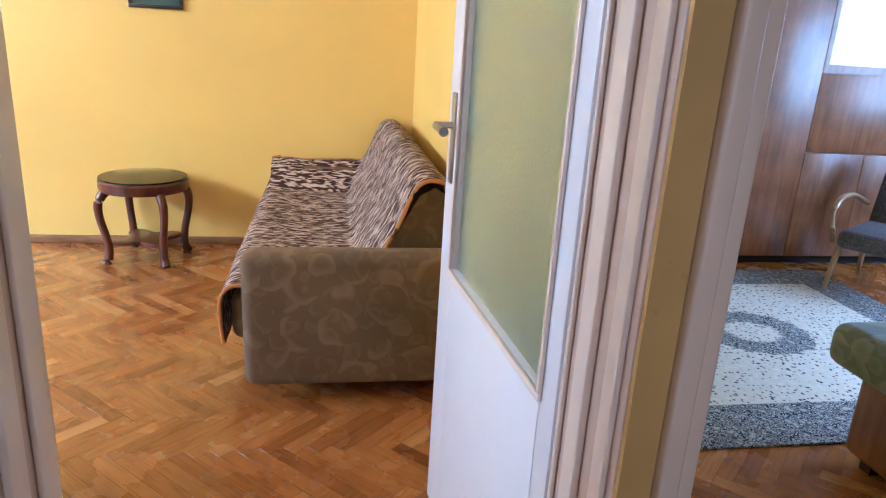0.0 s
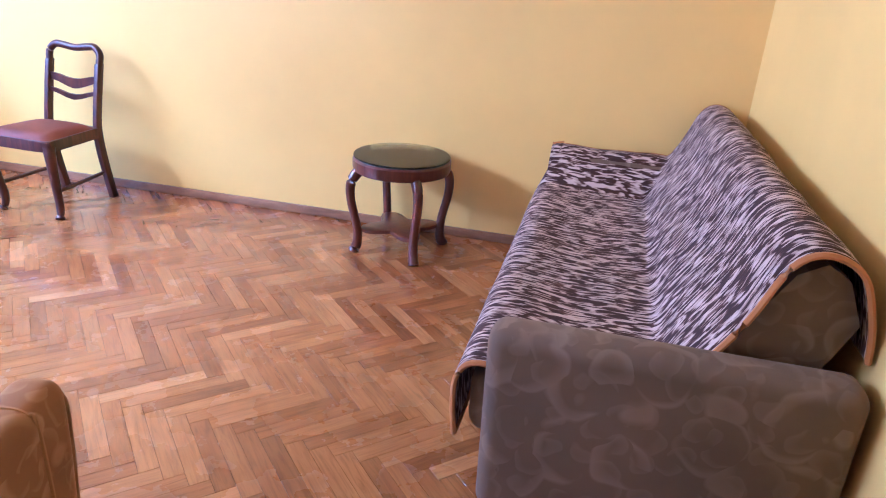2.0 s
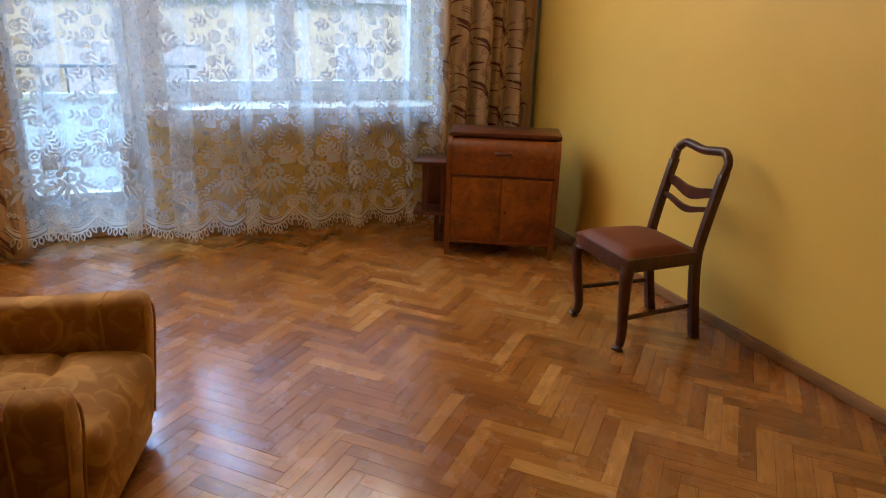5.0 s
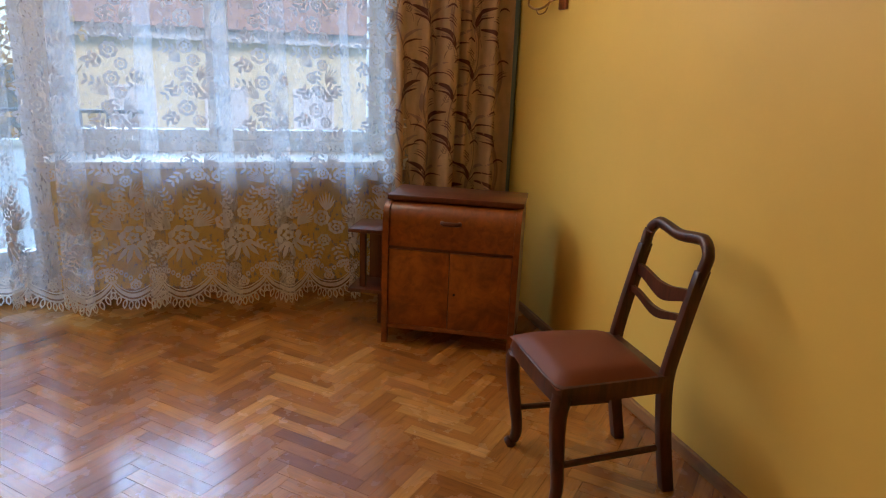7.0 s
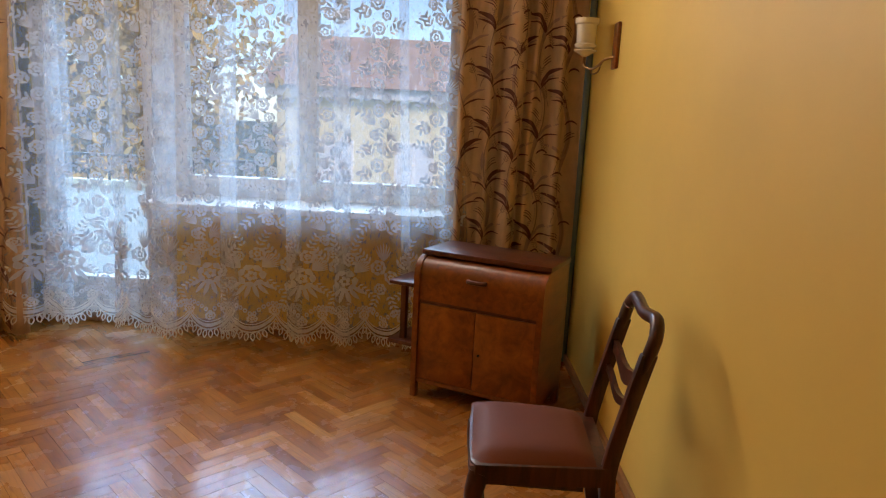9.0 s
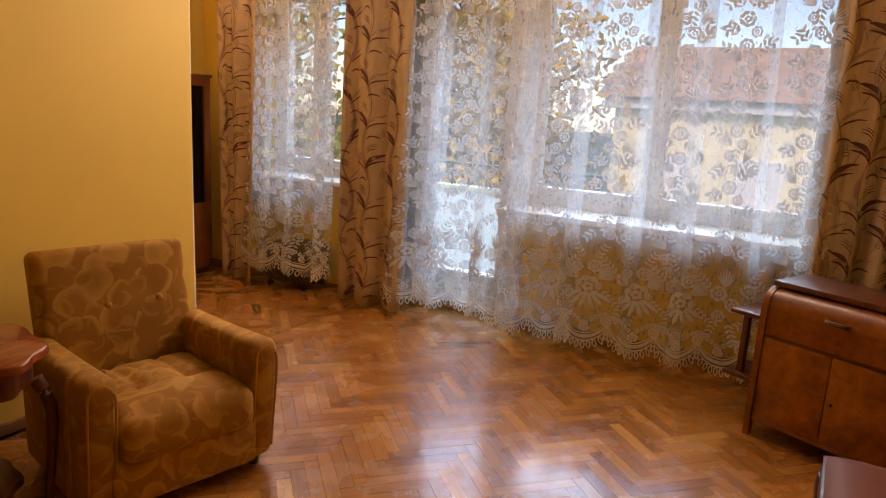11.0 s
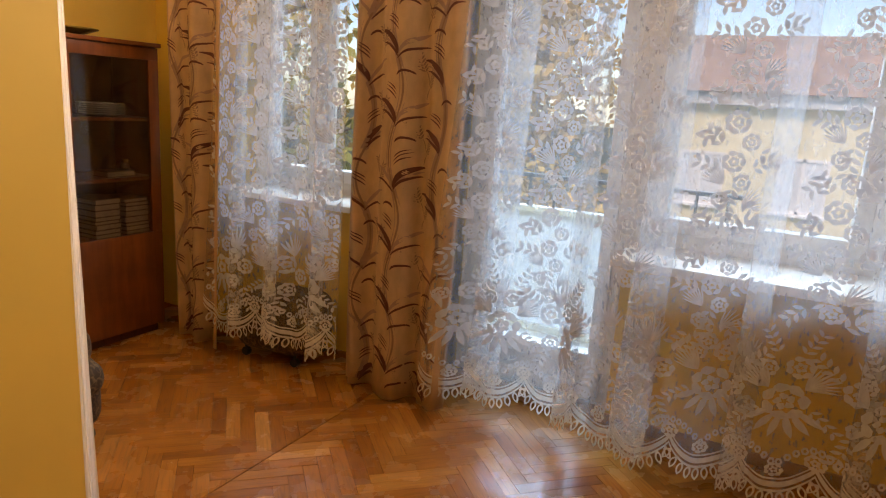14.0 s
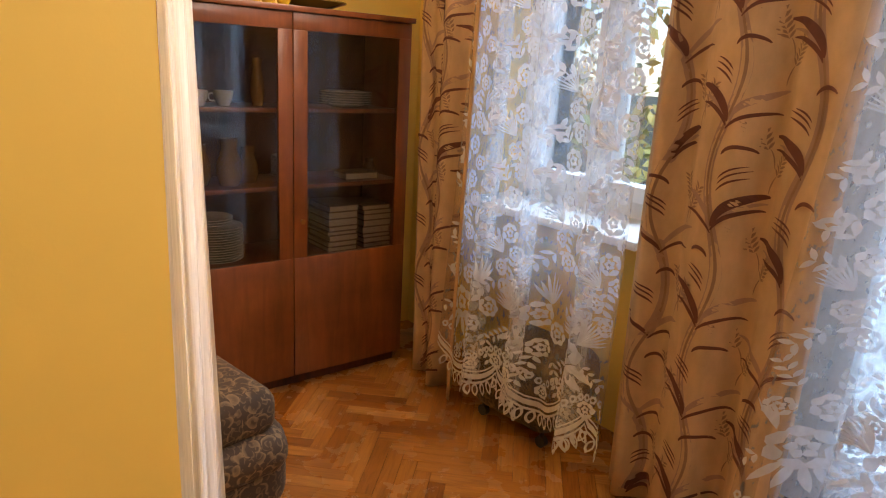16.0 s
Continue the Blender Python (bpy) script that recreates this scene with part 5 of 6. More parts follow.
def lace_panel(name, cloth, low_flowers, label, seed):
    """Net curtain with woven roses, fern fronds, large blooms and a scalloped border."""
    rnd = random.Random(seed)
    root = thing(name, Matrix(), label, "lace curtain")
    scallop = 0.215

    def swag(y):
        u = ((y - cloth.y0) / scallop) % 1.0
        return cloth.z0 + 0.09 - 0.085 * math.sin(math.pi * u) ** 0.8

    part("net", cloth.sheet(bmesh.new(), 0.009, 0.12, lambda y: swag(y) - cloth.z0 + 0.035), M_SHEER, root, "sheer white net", angle=180)
    bm = bmesh.new()
    for c, base in enumerate(cloth.middles):
        z = cloth.z1 - 0.05 - 0.17 * (c % 2)
        base += rnd.uniform(-0.02, 0.02)
        while z > cloth.z0 + low_flowers + 0.12:
            y = base
            g = 1.08
            for dy, dz, r in ((-0.02, 0, 0.046), (0.048, -0.06, 0.034), (-0.012, -0.125, 0.042), (0.035, -0.19, 0.034), (-0.045, -0.25, 0.032), (0.015, -0.32, 0.038)):
                rose(cloth, bm, y + 0.75 * dy, z + g * dz, 0.88 * r, rnd)
            for dy, dz, a, n_ in ((0.03, 0.035, 0.9, 3), (-0.06, -0.02, 3.7, 3), (0.08, -0.09, -0.3, 3), (-0.055, -0.15, 2.9, 3), (0.0, -0.20, 4.6, 4), (0.06, -0.24, 5.4, 4), (-0.07, -0.30, 3.9, 3), (-0.05, 0.045, 2.2, 3), (0.05, -0.36, 0.6, 3), (0.06, -0.15, 0.5, 3), (-0.06, -0.08, 2.4, 3)):
                sprig(cloth, bm, y + 0.70 * dy, z + g * dz, a, 0.027 * n_, rnd, n_, 0.037)
            frond(cloth, bm, y - 0.03, z - g * 0.20, 2.35, 0.10, 8, rnd, 0.006)
            frond(cloth, bm, y + 0.04, z - g * 0.27, 0.8, 0.095, 7, rnd, 0.006)
            z -= g * 0.41
    # large blooms with leaves and roses above the border
    y, k = cloth.y0 + 0.5 * scallop, 0
    while y < cloth.y1 - 0.06:
        z = cloth.z0 + low_flowers * 0.66
        if k % 2 == 0:
            rose(cloth, bm, y, z, 0.066, rnd)
            for a in (-2.1, -1.75, -1.4, -1.05, -2.5, -0.7):
                cloth.patch(bm, petal(y + 0.05 * math.cos(a), z + 0.05 * math.sin(a), a, 0.09, 0.024, 0.1 * (1 if a > -1.57 else -1), 4))
            frond(cloth, bm, y - 0.05, z + 0.05, 2.4, 0.12, 9, rnd, 0.008)
            frond(cloth, bm, y + 0.05, z + 0.05, 0.75, 0.12, 9, rnd, 0.008)
            rose(cloth, bm, y + 0.03, z + 0.13, 0.04, rnd)
            rose(cloth, bm, y - 0.06, z + 0.12, 0.03, rnd)
            for s in (-1, 1):
                sprig(cloth, bm, y + s * 0.06, z - 0.02, -1.57 + s * 0.9, 0.10, rnd, 4, 0.03)
                sprig(cloth, bm, y + s * 0.03, z + 0.17, 1.57 - s * 0.5, 0.10, rnd, 4, 0.03)
        else:
            for dy, dz, r in ((-0.03, 0.08, 0.046), (0.045, 0.03, 0.04), (-0.02, -0.05, 0.036)):
                rose(cloth, bm, y + dy, z + dz, r, rnd)
            frond(cloth, bm, y, z + 0.12, 1.57, 0.12, 7, rnd, 0.01)
            for s in (-1, 1):
                sprig(cloth, bm, y + s * 0.03, z - 0.07, -1.57 + s * 0.35, 0.13, rnd, 5, 0.034)
                sprig(cloth, bm, y + s * 0.07, z + 0.10, 1.57 - s * 0.8, 0.10, rnd, 4, 0.036)
        y += scallop
        k += 1
    # garland of small loops that hangs between the scallop's points
    y = cloth.y0
    while y < cloth.y1:
        u = ((y - cloth.y0) / scallop) % 1.0
        z = cloth.z0 + 0.155 + 0.075 * abs(math.cos(math.pi * u))
        for w_, h_ in ((0.011, 0.016),):
            outer = [(y + w_ * math.cos(a), z + h_ * math.sin(a)) for a in (0, 1.05, 2.1, 3.14, 4.2, 5.2, 6.28)]
            inner = [(y + 0.4 * w_ * math.cos(a), z + 0.4 * h_ * math.sin(a)) for a in (0, 1.05, 2.1, 3.14, 4.2, 5.2, 6.28)]
            ribbon(cloth, bm, (outer, inner))
        y += 0.021
    tagged(part("motif", bm, M_LACE, root, "woven rose and fern motifs", smooth=False), kind="stuff")
    bm = bmesh.new()
    y = cloth.y0
    while y < cloth.y1 - 0.02:
        end = min(y + scallop, cloth.y1)
        arc_band(cloth, bm, y, end, swag, 0.040, 0.050)
        arc_band(cloth, bm, y, end, swag, 0.060, 0.082)
        arc_band(cloth, bm, y, end, swag, 0.090, 0.097)
        n = 9
        for j in range(n):
            u = (j + 0.5) / n
            yy = y + scallop * u
            if yy < cloth.y1 - 0.005:
                loop_petal(cloth, bm, yy, swag(yy) + 0.046, -math.pi / 2 + 1.1 * (u - 0.5), 0.058, 0.024)
        rose(cloth, bm, min(end, y + 0.5 * scallop), cloth.z0 + 0.135, 0.026, rnd)
        rose(cloth, bm, min(end, y + 0.98 * scallop), cloth.z0 + 0.185, 0.030, rnd)
        y += scallop
    tagged(part("scalloped_hem", bm, M_OPENLACE, root, "scalloped lace hem", smooth=False), kind="stuff")
    return root


def crescent(cy, cz, angle, length, width, curl):
    pts, back = [], []
    for k in range(20):
        t = k / 19
        r = length / max(0.2, abs(curl))
        s = 1 if curl > 0 else -1
        y = cy + s * r * (math.sin(angle + curl * t) - math.sin(angle))
        z = cz - s * r * (math.cos(angle + curl * t) - math.cos(angle))
        w = width * math.sin(math.pi * (0.04 + 0.92 * t)) ** 0.7 * 0.5
        nx, nz = -math.sin(angle + curl * t), math.cos(angle + curl * t)
        pts.append((y + nx * w, z + nz * w))
        back.append((y - nx * w, z - nz * w))
    return pts, back


def drape(name, cloth, label, seed, column=0.30):
    rnd = random.Random(seed)
    root = thing(name, Matrix(), label, "curtain")
    body = part("cloth", cloth.sheet(bmesh.new(), 0.009, 0.12), M_DRAPE, root, angle=180)
    solid = body.modifiers.new("thickness", "SOLIDIFY")
    solid.thickness = 0.002
    sets = {"dark_leaf_print": (bmesh.new(), M_PRINT_DARK), "brown_sprig_print": (bmesh.new(), M_PRINT_MID), "pale_stem_print": (bmesh.new(), M_PRINT_PALE)}
    dark, mid, pale = (sets[k][0] for k in sets)
    n = max(1, round((cloth.y1 - cloth.y0) / column))
    pitch = 0.29
    for c in range(n):
        y = cloth.y0 + (c + 0.5) * (cloth.y1 - cloth.y0) / n
        z0 = cloth.z0 + 0.03 + 0.12 * (c % 2)

        def vine(z):
            return y + 0.028 * math.sin(math.pi * (z - z0) / pitch)

        zs = [z0 + k * 0.03 for k in range(int((cloth.z1 - z0 - 0.05) / 0.03))]
        ribbon(cloth, pale, ([(vine(z) - 0.016, z) for z in zs], [(vine(z) + 0.010, z) for z in zs]), 0.003)
        ribbon(cloth, mid, ([(vine(z) - 0.004, z) for z in zs], [(vine(z) + 0.003, z) for z in zs]), 0.0065)
        k, z = 0, z0
        while z < cloth.z1 - 0.2:
            s = -1 if (k + c) % 4 else 1
            by = vine(z)
            for side, up, a, ln, w, cu, bm in ((s, 0.0, 0.10, 0.150, 0.024, 1.45, dark), (s, -0.012, 0.35, 0.115, 0.012, 1.25, dark), (-s, 0.0, 0.40, 0.150, 0.017, 1.0, pale), (-s, -0.02, 0.55, 0.120, 0.010, 1.2, dark),
                                                 (s, -0.012, 0.20, 0.130, 0.012, 1.3, pale), (-s, -0.09, 0.30, 0.075, 0.011, 2.3, dark), (s, 0.10, 0.5, 0.075, 0.006, 0.9, dark), (s, 0.118, 0.5, 0.070, 0.005, 0.9, dark), (s, 0.134, 0.5, 0.060, 0.005, 0.9, dark)):
                lift_ = 0.007 if bm is dark else 0.005
                ribbon(cloth, bm, crescent(by, z + up, 1.57 - side * a, ln * rnd.uniform(0.9, 1.1), w, -side * cu), lift_)
            # ears of grain beside the vine
            for side in (-1, 1):
                ey, ez = y + side * (0.10 + 0.02 * rnd.random()), z + 0.10 + 0.05 * side
                a = 1.57 - side * 0.35
                for q in range(6):
                    py, pz = ey + 0.013 * q * math.cos(a), ez + 0.013 * q * math.sin(a)
                    for f_ in (-1, 1):
                        cloth.patch(mid, petal(py, pz, a + f_ * 0.6, 0.026, 0.0075, 0.2 * f_, 3), 0.0035)
                ribbon(cloth, mid, crescent(ey - side * 0.02, ez - 0.05, 1.57, 0.055, 0.004, -side * 0.6), 0.0035)
            z += pitch
            k += 1
    for key, (bm, mat) in sets.items():
        tagged(part(key, bm, mat, body, smooth=False), kind="stuff")
    return root


TOP = 2.52
lace_panel("lace_curtain", PleatedCloth(-4.955, 1.55, 4.02, 0.068, TOP, 8, 0.105, 21, 0.12, 0.01, (1.45, 2.30, 0.17)), 0.60, "white lace curtain with roses and scalloped hem across the windows", 5)
lace_panel("lace_curtain", PleatedCloth(-4.965, 0.13, 0.93, 0.140, TOP, 4, 0.05, 34, 0.12, 0.06), 0.54, "white lace curtain with roses before the alcove window", 9)
drape("curtain", Cloth(-4.98, 3.995, 4.74, 0.03, TOP, 0.066, 0.14, 4, 0, 0, 0.004), "beige curtain printed with brown curling leaves, hanging in the corner", 1, 0.15)
drape("curtain", Cloth(-4.98, -0.29, 0.17, 0.012, TOP, 0.055, 0.19, 12, -0.12), "beige leaf-printed curtain beside the bookcase", 2, 0.155)
drape("curtain", Cloth(-4.995, 0.93, 1.50, 0.012, TOP, 0.060, 0.21, 17, 0.03), "beige leaf-printed curtain between the two windows", 3, 0.165)
structure("curtain_rail", boxes((-5.0, -4.9, -0.55, NORTH, TOP, TOP + 0.04), r=0.004), M_FRAME, "white curtain rail below the ceiling", "curtain rail", True)


def side_net():
    """Plain narrow net gathered at the end of the wall."""
    root = thing("net_curtain", Matrix(), "plain white net curtain gathered at the wall's end", "net curtain")
    bm = bmesh.new()
    uv = bm.loops.layers.uv.new("UVMap")
    nz, ns = 24, 40
    grid = []
    for i in range(nz + 1):
        t = i / nz
        z = TOP - (TOP - 0.03) * t
        row = []
        for j in range(ns + 1):
            s = j / ns
            x = -3.515 - (0.075 + 0.055 * t) * s + 0.010 * math.sin(21 * s + 2 * t)
            y = 1.078 - 0.16 * s + 0.014 * math.sin(2 * math.pi * 4.2 * s + 0.6 * math.sin(3 * t))
            row.append(bm.verts.new((x, y, z)))
        grid.append(row)
    for i in range(nz):
        for j in range(ns):
            f = bm.faces.new((grid[i][j], grid[i][j + 1], grid[i + 1][j + 1], grid[i + 1][j]))
            for lp, (a, b_) in zip(f.loops, ((i, j), (i, j + 1), (i + 1, j + 1), (i + 1, j))):
                lp[uv].uv = (b_ * 0.06, a * 0.02)
    part("net", bm, M_SIDENET, root, angle=180)
    return root


side_net()

# ---- alcove things ----


def bookcase(m):
    """Local: front at y = 0 facing +y, width along x from 0 to -1.18."""
    root = thing("bookcase", m, "brown veneered bookcase with two glazed doors, full of crockery", "bookcase")
    w, d, h, t = 1.145, 0.37, 1.630, 0.022
    part("side_panel", boxes((0, t, -d, -0.02, 0.04, h - t), r=0.002), M_BOOKCASE, root)
    part("side_panel", boxes((w - t, w, -d, -0.02, 0.04, h - t), r=0.002), M_BOOKCASE, root)
    part("top", boxes((-0.012, w + 0.012, -d, 0.012, h - t, h), r=0.003), M_BOOKCASE, root)
    part("bottom", boxes((t, w - t, -d, -0.02, 0.05, 0.075)), M_BOOKCASE, root)
    part("back_panel", boxes((t, w - t, -d, -d + 0.01, 0.075, h - t)), M_CASE_SHADED, root)
    part("plinth", boxes((0.02, w - 0.02, -d, -0.04, 0, 0.045)), M_DARKWOOD, root)
    for z in (0.575, 0.896, 1.216):
        part("shelf", boxes((t, w - t, -d + 0.01, -0.03, z, z + 0.018), r=0.002), M_BOOKCASE, root)
    for k in range(2):
        a, b_ = k * w / 2 + 0.002, (k + 1) * w / 2 - 0.002
        f = 0.062
        door = part("door", boxes((a, b_, -0.02, 0.0, 0.055, 0.602), r=0.0015), M_BOOKCASE, root, "veneered door with glass above")
        part("rail", boxes((a, b_, -0.02, 0.0, 1.54, h - t - 0.003), r=0.0015), M_BOOKCASE, door)
        for p, q in ((a, a + f), (b_ - f, b_)):
            part("stile", boxes((p, q, -0.02, 0.0, 0.602, 1.54), r=0.0015), M_BOOKCASE, door)
        part("pane", boxes((a + f, b_ - f, -0.012, -0.008, 0.602, 1.54)), M_GLASS, door, "clear glass pane")
    bm = bmesh.new()
    tube(bm, [(w / 2 - 0.035, 0.0, 0.765), (w / 2 - 0.035, 0.02, 0.765)], [0.006, 0.012], 10)
    part("knob", bm, M_BRASS, root, "small round knob")
    return root


BOOK = pose(-4.995, -0.36, 0)
bookcase(BOOK)
DEEP = -0.36


def plate_stack(x, y, z, r, count, mat, label):
    root = thing("plate_stack", pose(x, y, z), label, "plates")
    for k in range(count):
        part("plate", lathe(bmesh.new(), [(0, 0), (r * 0.55, 0.0), (r * 0.72, 0.006), (r, 0.014), (r, 0.017), (r * 0.7, 0.010), (0, 0.005)], (0.002 * math.sin(k * 3), 0, k * 0.0105), 28), mat, root)
    return root


def cup(x, y, z, mat, label):
    root = thing("cup", pose(x, y, z), label, "cup", "cups on the bookcase shelf")
    part("body", lathe(bmesh.new(), [(0, 0), (0.022, 0), (0.036, 0.03), (0.041, 0.06), (0.038, 0.06), (0.03, 0.03), (0, 0.012)], seg=18), mat, root)
    bm = bmesh.new()
    tube(bm, smooth_path([(0.036, 0, 0.048), (0.058, 0, 0.045), (0.055, 0, 0.022), (0.033, 0, 0.02)], 4), 0.004, 6)
    part("handle", bm, mat, root)
    return root


def jug(name, x, y, z, h, r, mat, label):
    root = thing(name, pose(x, y, z), label, "glassware")
    part("body", lathe(bmesh.new(), [(0, 0), (r * 0.7, 0), (r, h * 0.25), (r * 0.95, h * 0.5), (r * 0.55, h * 0.8), (r * 0.7, h), (r * 0.62, h), (r * 0.48, h * 0.8), (0, h * 0.1)], seg=20), mat, root)
    return root


def book_pile(x, y, z, n, w, d, label, seed):
    rnd = random.Random(seed)
    root = thing("book_stack", pose(x, y, z), label, "books")
    zz = 0.0
    for k in range(n):
        t = rnd.uniform(0.018, 0.034)
        dx = rnd.uniform(-0.006, 0.006)
        book = part("book", boxes((dx - w / 2, dx + w / 2, -d / 2, d / 2, zz, zz + 0.003), (dx - w / 2, dx + w / 2, -d / 2, d / 2, zz + t - 0.003, zz + t), (dx - w / 2, dx - w / 2 + 0.004, -d / 2, d / 2, zz + 0.003, zz + t - 0.003)), M_BOOK, root, smooth=False)
        part("pages", boxes((dx - w / 2 + 0.004, dx + w / 2 - 0.003, -d / 2 + 0.003, d / 2 - 0.003, zz + 0.003, zz + t - 0.003)), M_PAPER, book, smooth=False)
        zz += t + 0.0005
    return root


S1, S2, S3 = 0.5935, 0.9145, 1.2345
plate_stack(-4.14, DEEP - 0.16, S1, 0.115, 14, M_CHINA_SHADED, "tall stack of pale dinner plates")
plate_stack(-4.12, DEEP - 0.16, S1 + 0.152, 0.095, 3, M_CHINA_SHADED, "few shallow bowls on the plate stack")
plate_stack(-4.76, DEEP - 0.17, S3, 0.12, 6, M_CHINA_SHADED, "low stack of pale serving plates")
plate_stack(-4.50, DEEP - 0.22, S2, 0.075, 9, M_CHINA_SHADED, "stack of small saucers")
plate_stack(-3.96, DEEP - 0.15, S2, 0.07, 8, M_CHINA_SHADED, "stack of small saucers beside jugs")
book_pile(-4.69, DEEP - 0.15, S1, 8, 0.15, 0.20, "pile of old brown books lying flat", 3)
book_pile(-4.87, DEEP - 0.15, S1, 8, 0.15, 0.20, "pile of old brown books beside another pile", 4)
book_pile(-4.80, DEEP - 0.13, S2, 1, 0.17, 0.12, "single pale book lying on the shelf", 6)
for k, x in enumerate((-4.18, -4.08, -3.99)):
    cup(x, DEEP - 0.12, S3, M_CHINA_SHADED, "white china cup on the upper shelf")
jug("decanter", -4.33, DEEP - 0.14, S3, 0.19, 0.03, M_AMBER, "slim yellowish bottle on the upper shelf")
jug("glass_jug", -4.20, DEEP - 0.13, S2, 0.19, 0.055, M_AMBER, "amber glass jug on the middle shelf")
jug("glass_jug", -4.09, DEEP - 0.17, S2, 0.17, 0.05, M_AMBER, "amber glass jug beside the saucers")
jug("glass_jug", -4.30, DEEP - 0.18, S2, 0.15, 0.045, M_AMBER, "small amber glass jug")
jug("tumbler", -4.90, DEEP - 0.18, S2, 0.08, 0.03, M_AMBER, "dark tumbler on the middle shelf")

for k in range(6):
    root = thing("ceramic_pot", pose(-4.43 + 0.062 * k, DEEP - 0.10 - 0.01 * (k % 2), 1.632), "glossy yellow ceramic pot on top of the bookcase", "pot", "yellow pots on the bookcase")
    part("body", lathe(bmesh.new(), [(0, 0), (0.018, 0.0), (0.028, 0.02), (0.031, 0.06), (0.026, 0.10), (0.018, 0.13), (0.0, 0.135)], seg=16), M_YELLOWCHINA, root)
root = thing("dish", pose(-4.58, DEEP - 0.15, 1.632), "shallow olive glass dish on top of the bookcase", "dish")
part("bowl", lathe(bmesh.new(), [(0, 0), (0.06, 0), (0.11, 0.018), (0.145, 0.03), (0.145, 0.035), (0.1, 0.024), (0, 0.008)], seg=32), M_OLIVE, root)


def pouffe(name, m, sx, sy, h, label, roll=False):
    root = thing(name, m, label, "pouffe" if not roll else "armchair")
    part("body", boxes((-sx, sx, -sy, sy, 0.05, h), r=0.085, seg=6), M_FLORAL, root)
    if roll:
        part("seat_cushion", boxes((-sx + 0.02, sx + 0.025, -sy - 0.02, sy + 0.035, h - 0.16, h - 0.01), r=0.07, seg=5), M_FLORAL, root)
        part("backrest", boxes((-sx + 0.05, sx - 0.05, -sy, sy, h - 0.03, h + 0.12), r=0.055, seg=4), M_FLORAL, root)
    for x in (-sx + 0.06, sx - 0.06):
        for y in (-sy + 0.06, sy - 0.06):
            bm = bmesh.new()
            tube(bm, [(x - 0.012, y, 0.024), (x + 0.012, y, 0.024)], 0.024, 12)
            tube(bm, [(x, y, 0.03), (x, y, 0.07)], 0.009, 8)
            part("castor", bm, M_CASTOR, root, "black castor")
    return root


pouffe("pouffe", pose(-5.13, 0.44, 0, 0, 0, 4), 0.19, 0.22, 0.36, "dark floral chenille pouffe on castors under the window")
pouffe("upholstered_seat", pose(-3.79, 0.28, 0, 0, 0, 8), 0.20, 0.24, 0.36, "dark floral chenille seat on castors behind the wall", True)

# ---- bedroom things seen through the second doorway ----
rug = new("rug", link_mesh("rug", boxes((-1.15, 1.15, -1.03, 1.03, 0, 0.012), r=0.003), M_RUG))
rug.matrix_world = pose(2.35, 3.22, 0.001)
tagged(rug, "black and cream oriental rug on parquet", "rug")


def wardrobe():
    root = thing("wardrobe", pose(2.30, 4.40, 0), "glossy walnut wall unit with glazed upper cabinet", "wardrobe")
    part("body", boxes((0, 2.2, 0.022, 0.40, 0.06, 2.1)), M_WARDROBE, root)
    part("plinth", boxes((0.02, 2.18, 0.05, 0.38, 0, 0.06)), M_BLACK, root)
    for a, b_, z0, z1 in ((0.003, 0.52, 0.07, 2.09), (0.523, 1.05, 0.07, 2.09), (1.053, 1.52, 0.07, 0.82), (1.523, 2.19, 0.07, 0.82), (1.053, 2.19, 0.83, 1.36)):
        part("door", boxes((a, b_, 0, 0.02, z0, z1), r=0.003), M_WARDROBE, root)
    case = part("glazed_case", boxes((1.053, 2.19, 0, 0.02, 1.37, 1.42), (1.053, 2.19, 0, 0.02, 2.02, 2.09), (1.053, 1.09, 0, 0.02, 1.42, 2.02), (2.15, 2.19, 0, 0.02, 1.42, 2.02)), M_WARDROBE, root)
    part("pane", boxes((1.09, 2.15, 0.006, 0.010, 1.42, 2.02)), M_GLASS, case, "reflecting glass pane")
    # dark sheet close behind the pane, painted as the case's shaded inside
    part("dark_back", boxes((1.09, 2.15, 0.014, 0.02, 1.42, 2.02)), M_CASE_SHADED, case)
    return root


wardrobe()


def easy_chair(m):
    root = thing("easy_chair", m, "grey upholstered easy chair with pale bent-wood arms", "armchair")
    part("seat", boxes((-0.27, 0.27, -0.28, 0.28, 0.30, 0.42), r=0.04, seg=3), M_GREYCLOTH, root)
    bm = boxes((-0.26, 0.26, -0.06, 0.06, 0, 0.5), r=0.04, seg=3)
    bmesh.ops.transform(bm, matrix=Matrix.Translation((0, 0.27, 0.38)) @ Matrix.Rotation(radians(-18), 4, "X"), verts=bm.verts)
    part("backrest", bm, M_GREYCLOTH, root)
    for s in (-1, 1):
        bm = bmesh.new()
        tube(bm, smooth_path([(s * 0.3, -0.22, 0.33), (s * 0.31, -0.30, 0.50), (s * 0.31, -0.24, 0.60), (s * 0.31, 0.0, 0.61), (s * 0.30, 0.30, 0.52)], 6), 0.019, 8, 0.8)
        part("arm", bm, M_LIGHTWOOD, root, "pale bent-wood arm")
        for y, k in ((-0.24, -0.05), (0.26, 0.09)):
            bm = bmesh.new()
            tube(bm, [(s * 0.25, y, 0.31), (s * 0.27, y + k, 0.0)], [0.022, 0.013], 8)
            part("leg", bm, M_LIGHTWOOD, root)
    return root


easy_chair(pose(3.66, 3.78, 0.0, 0, 0, -58))


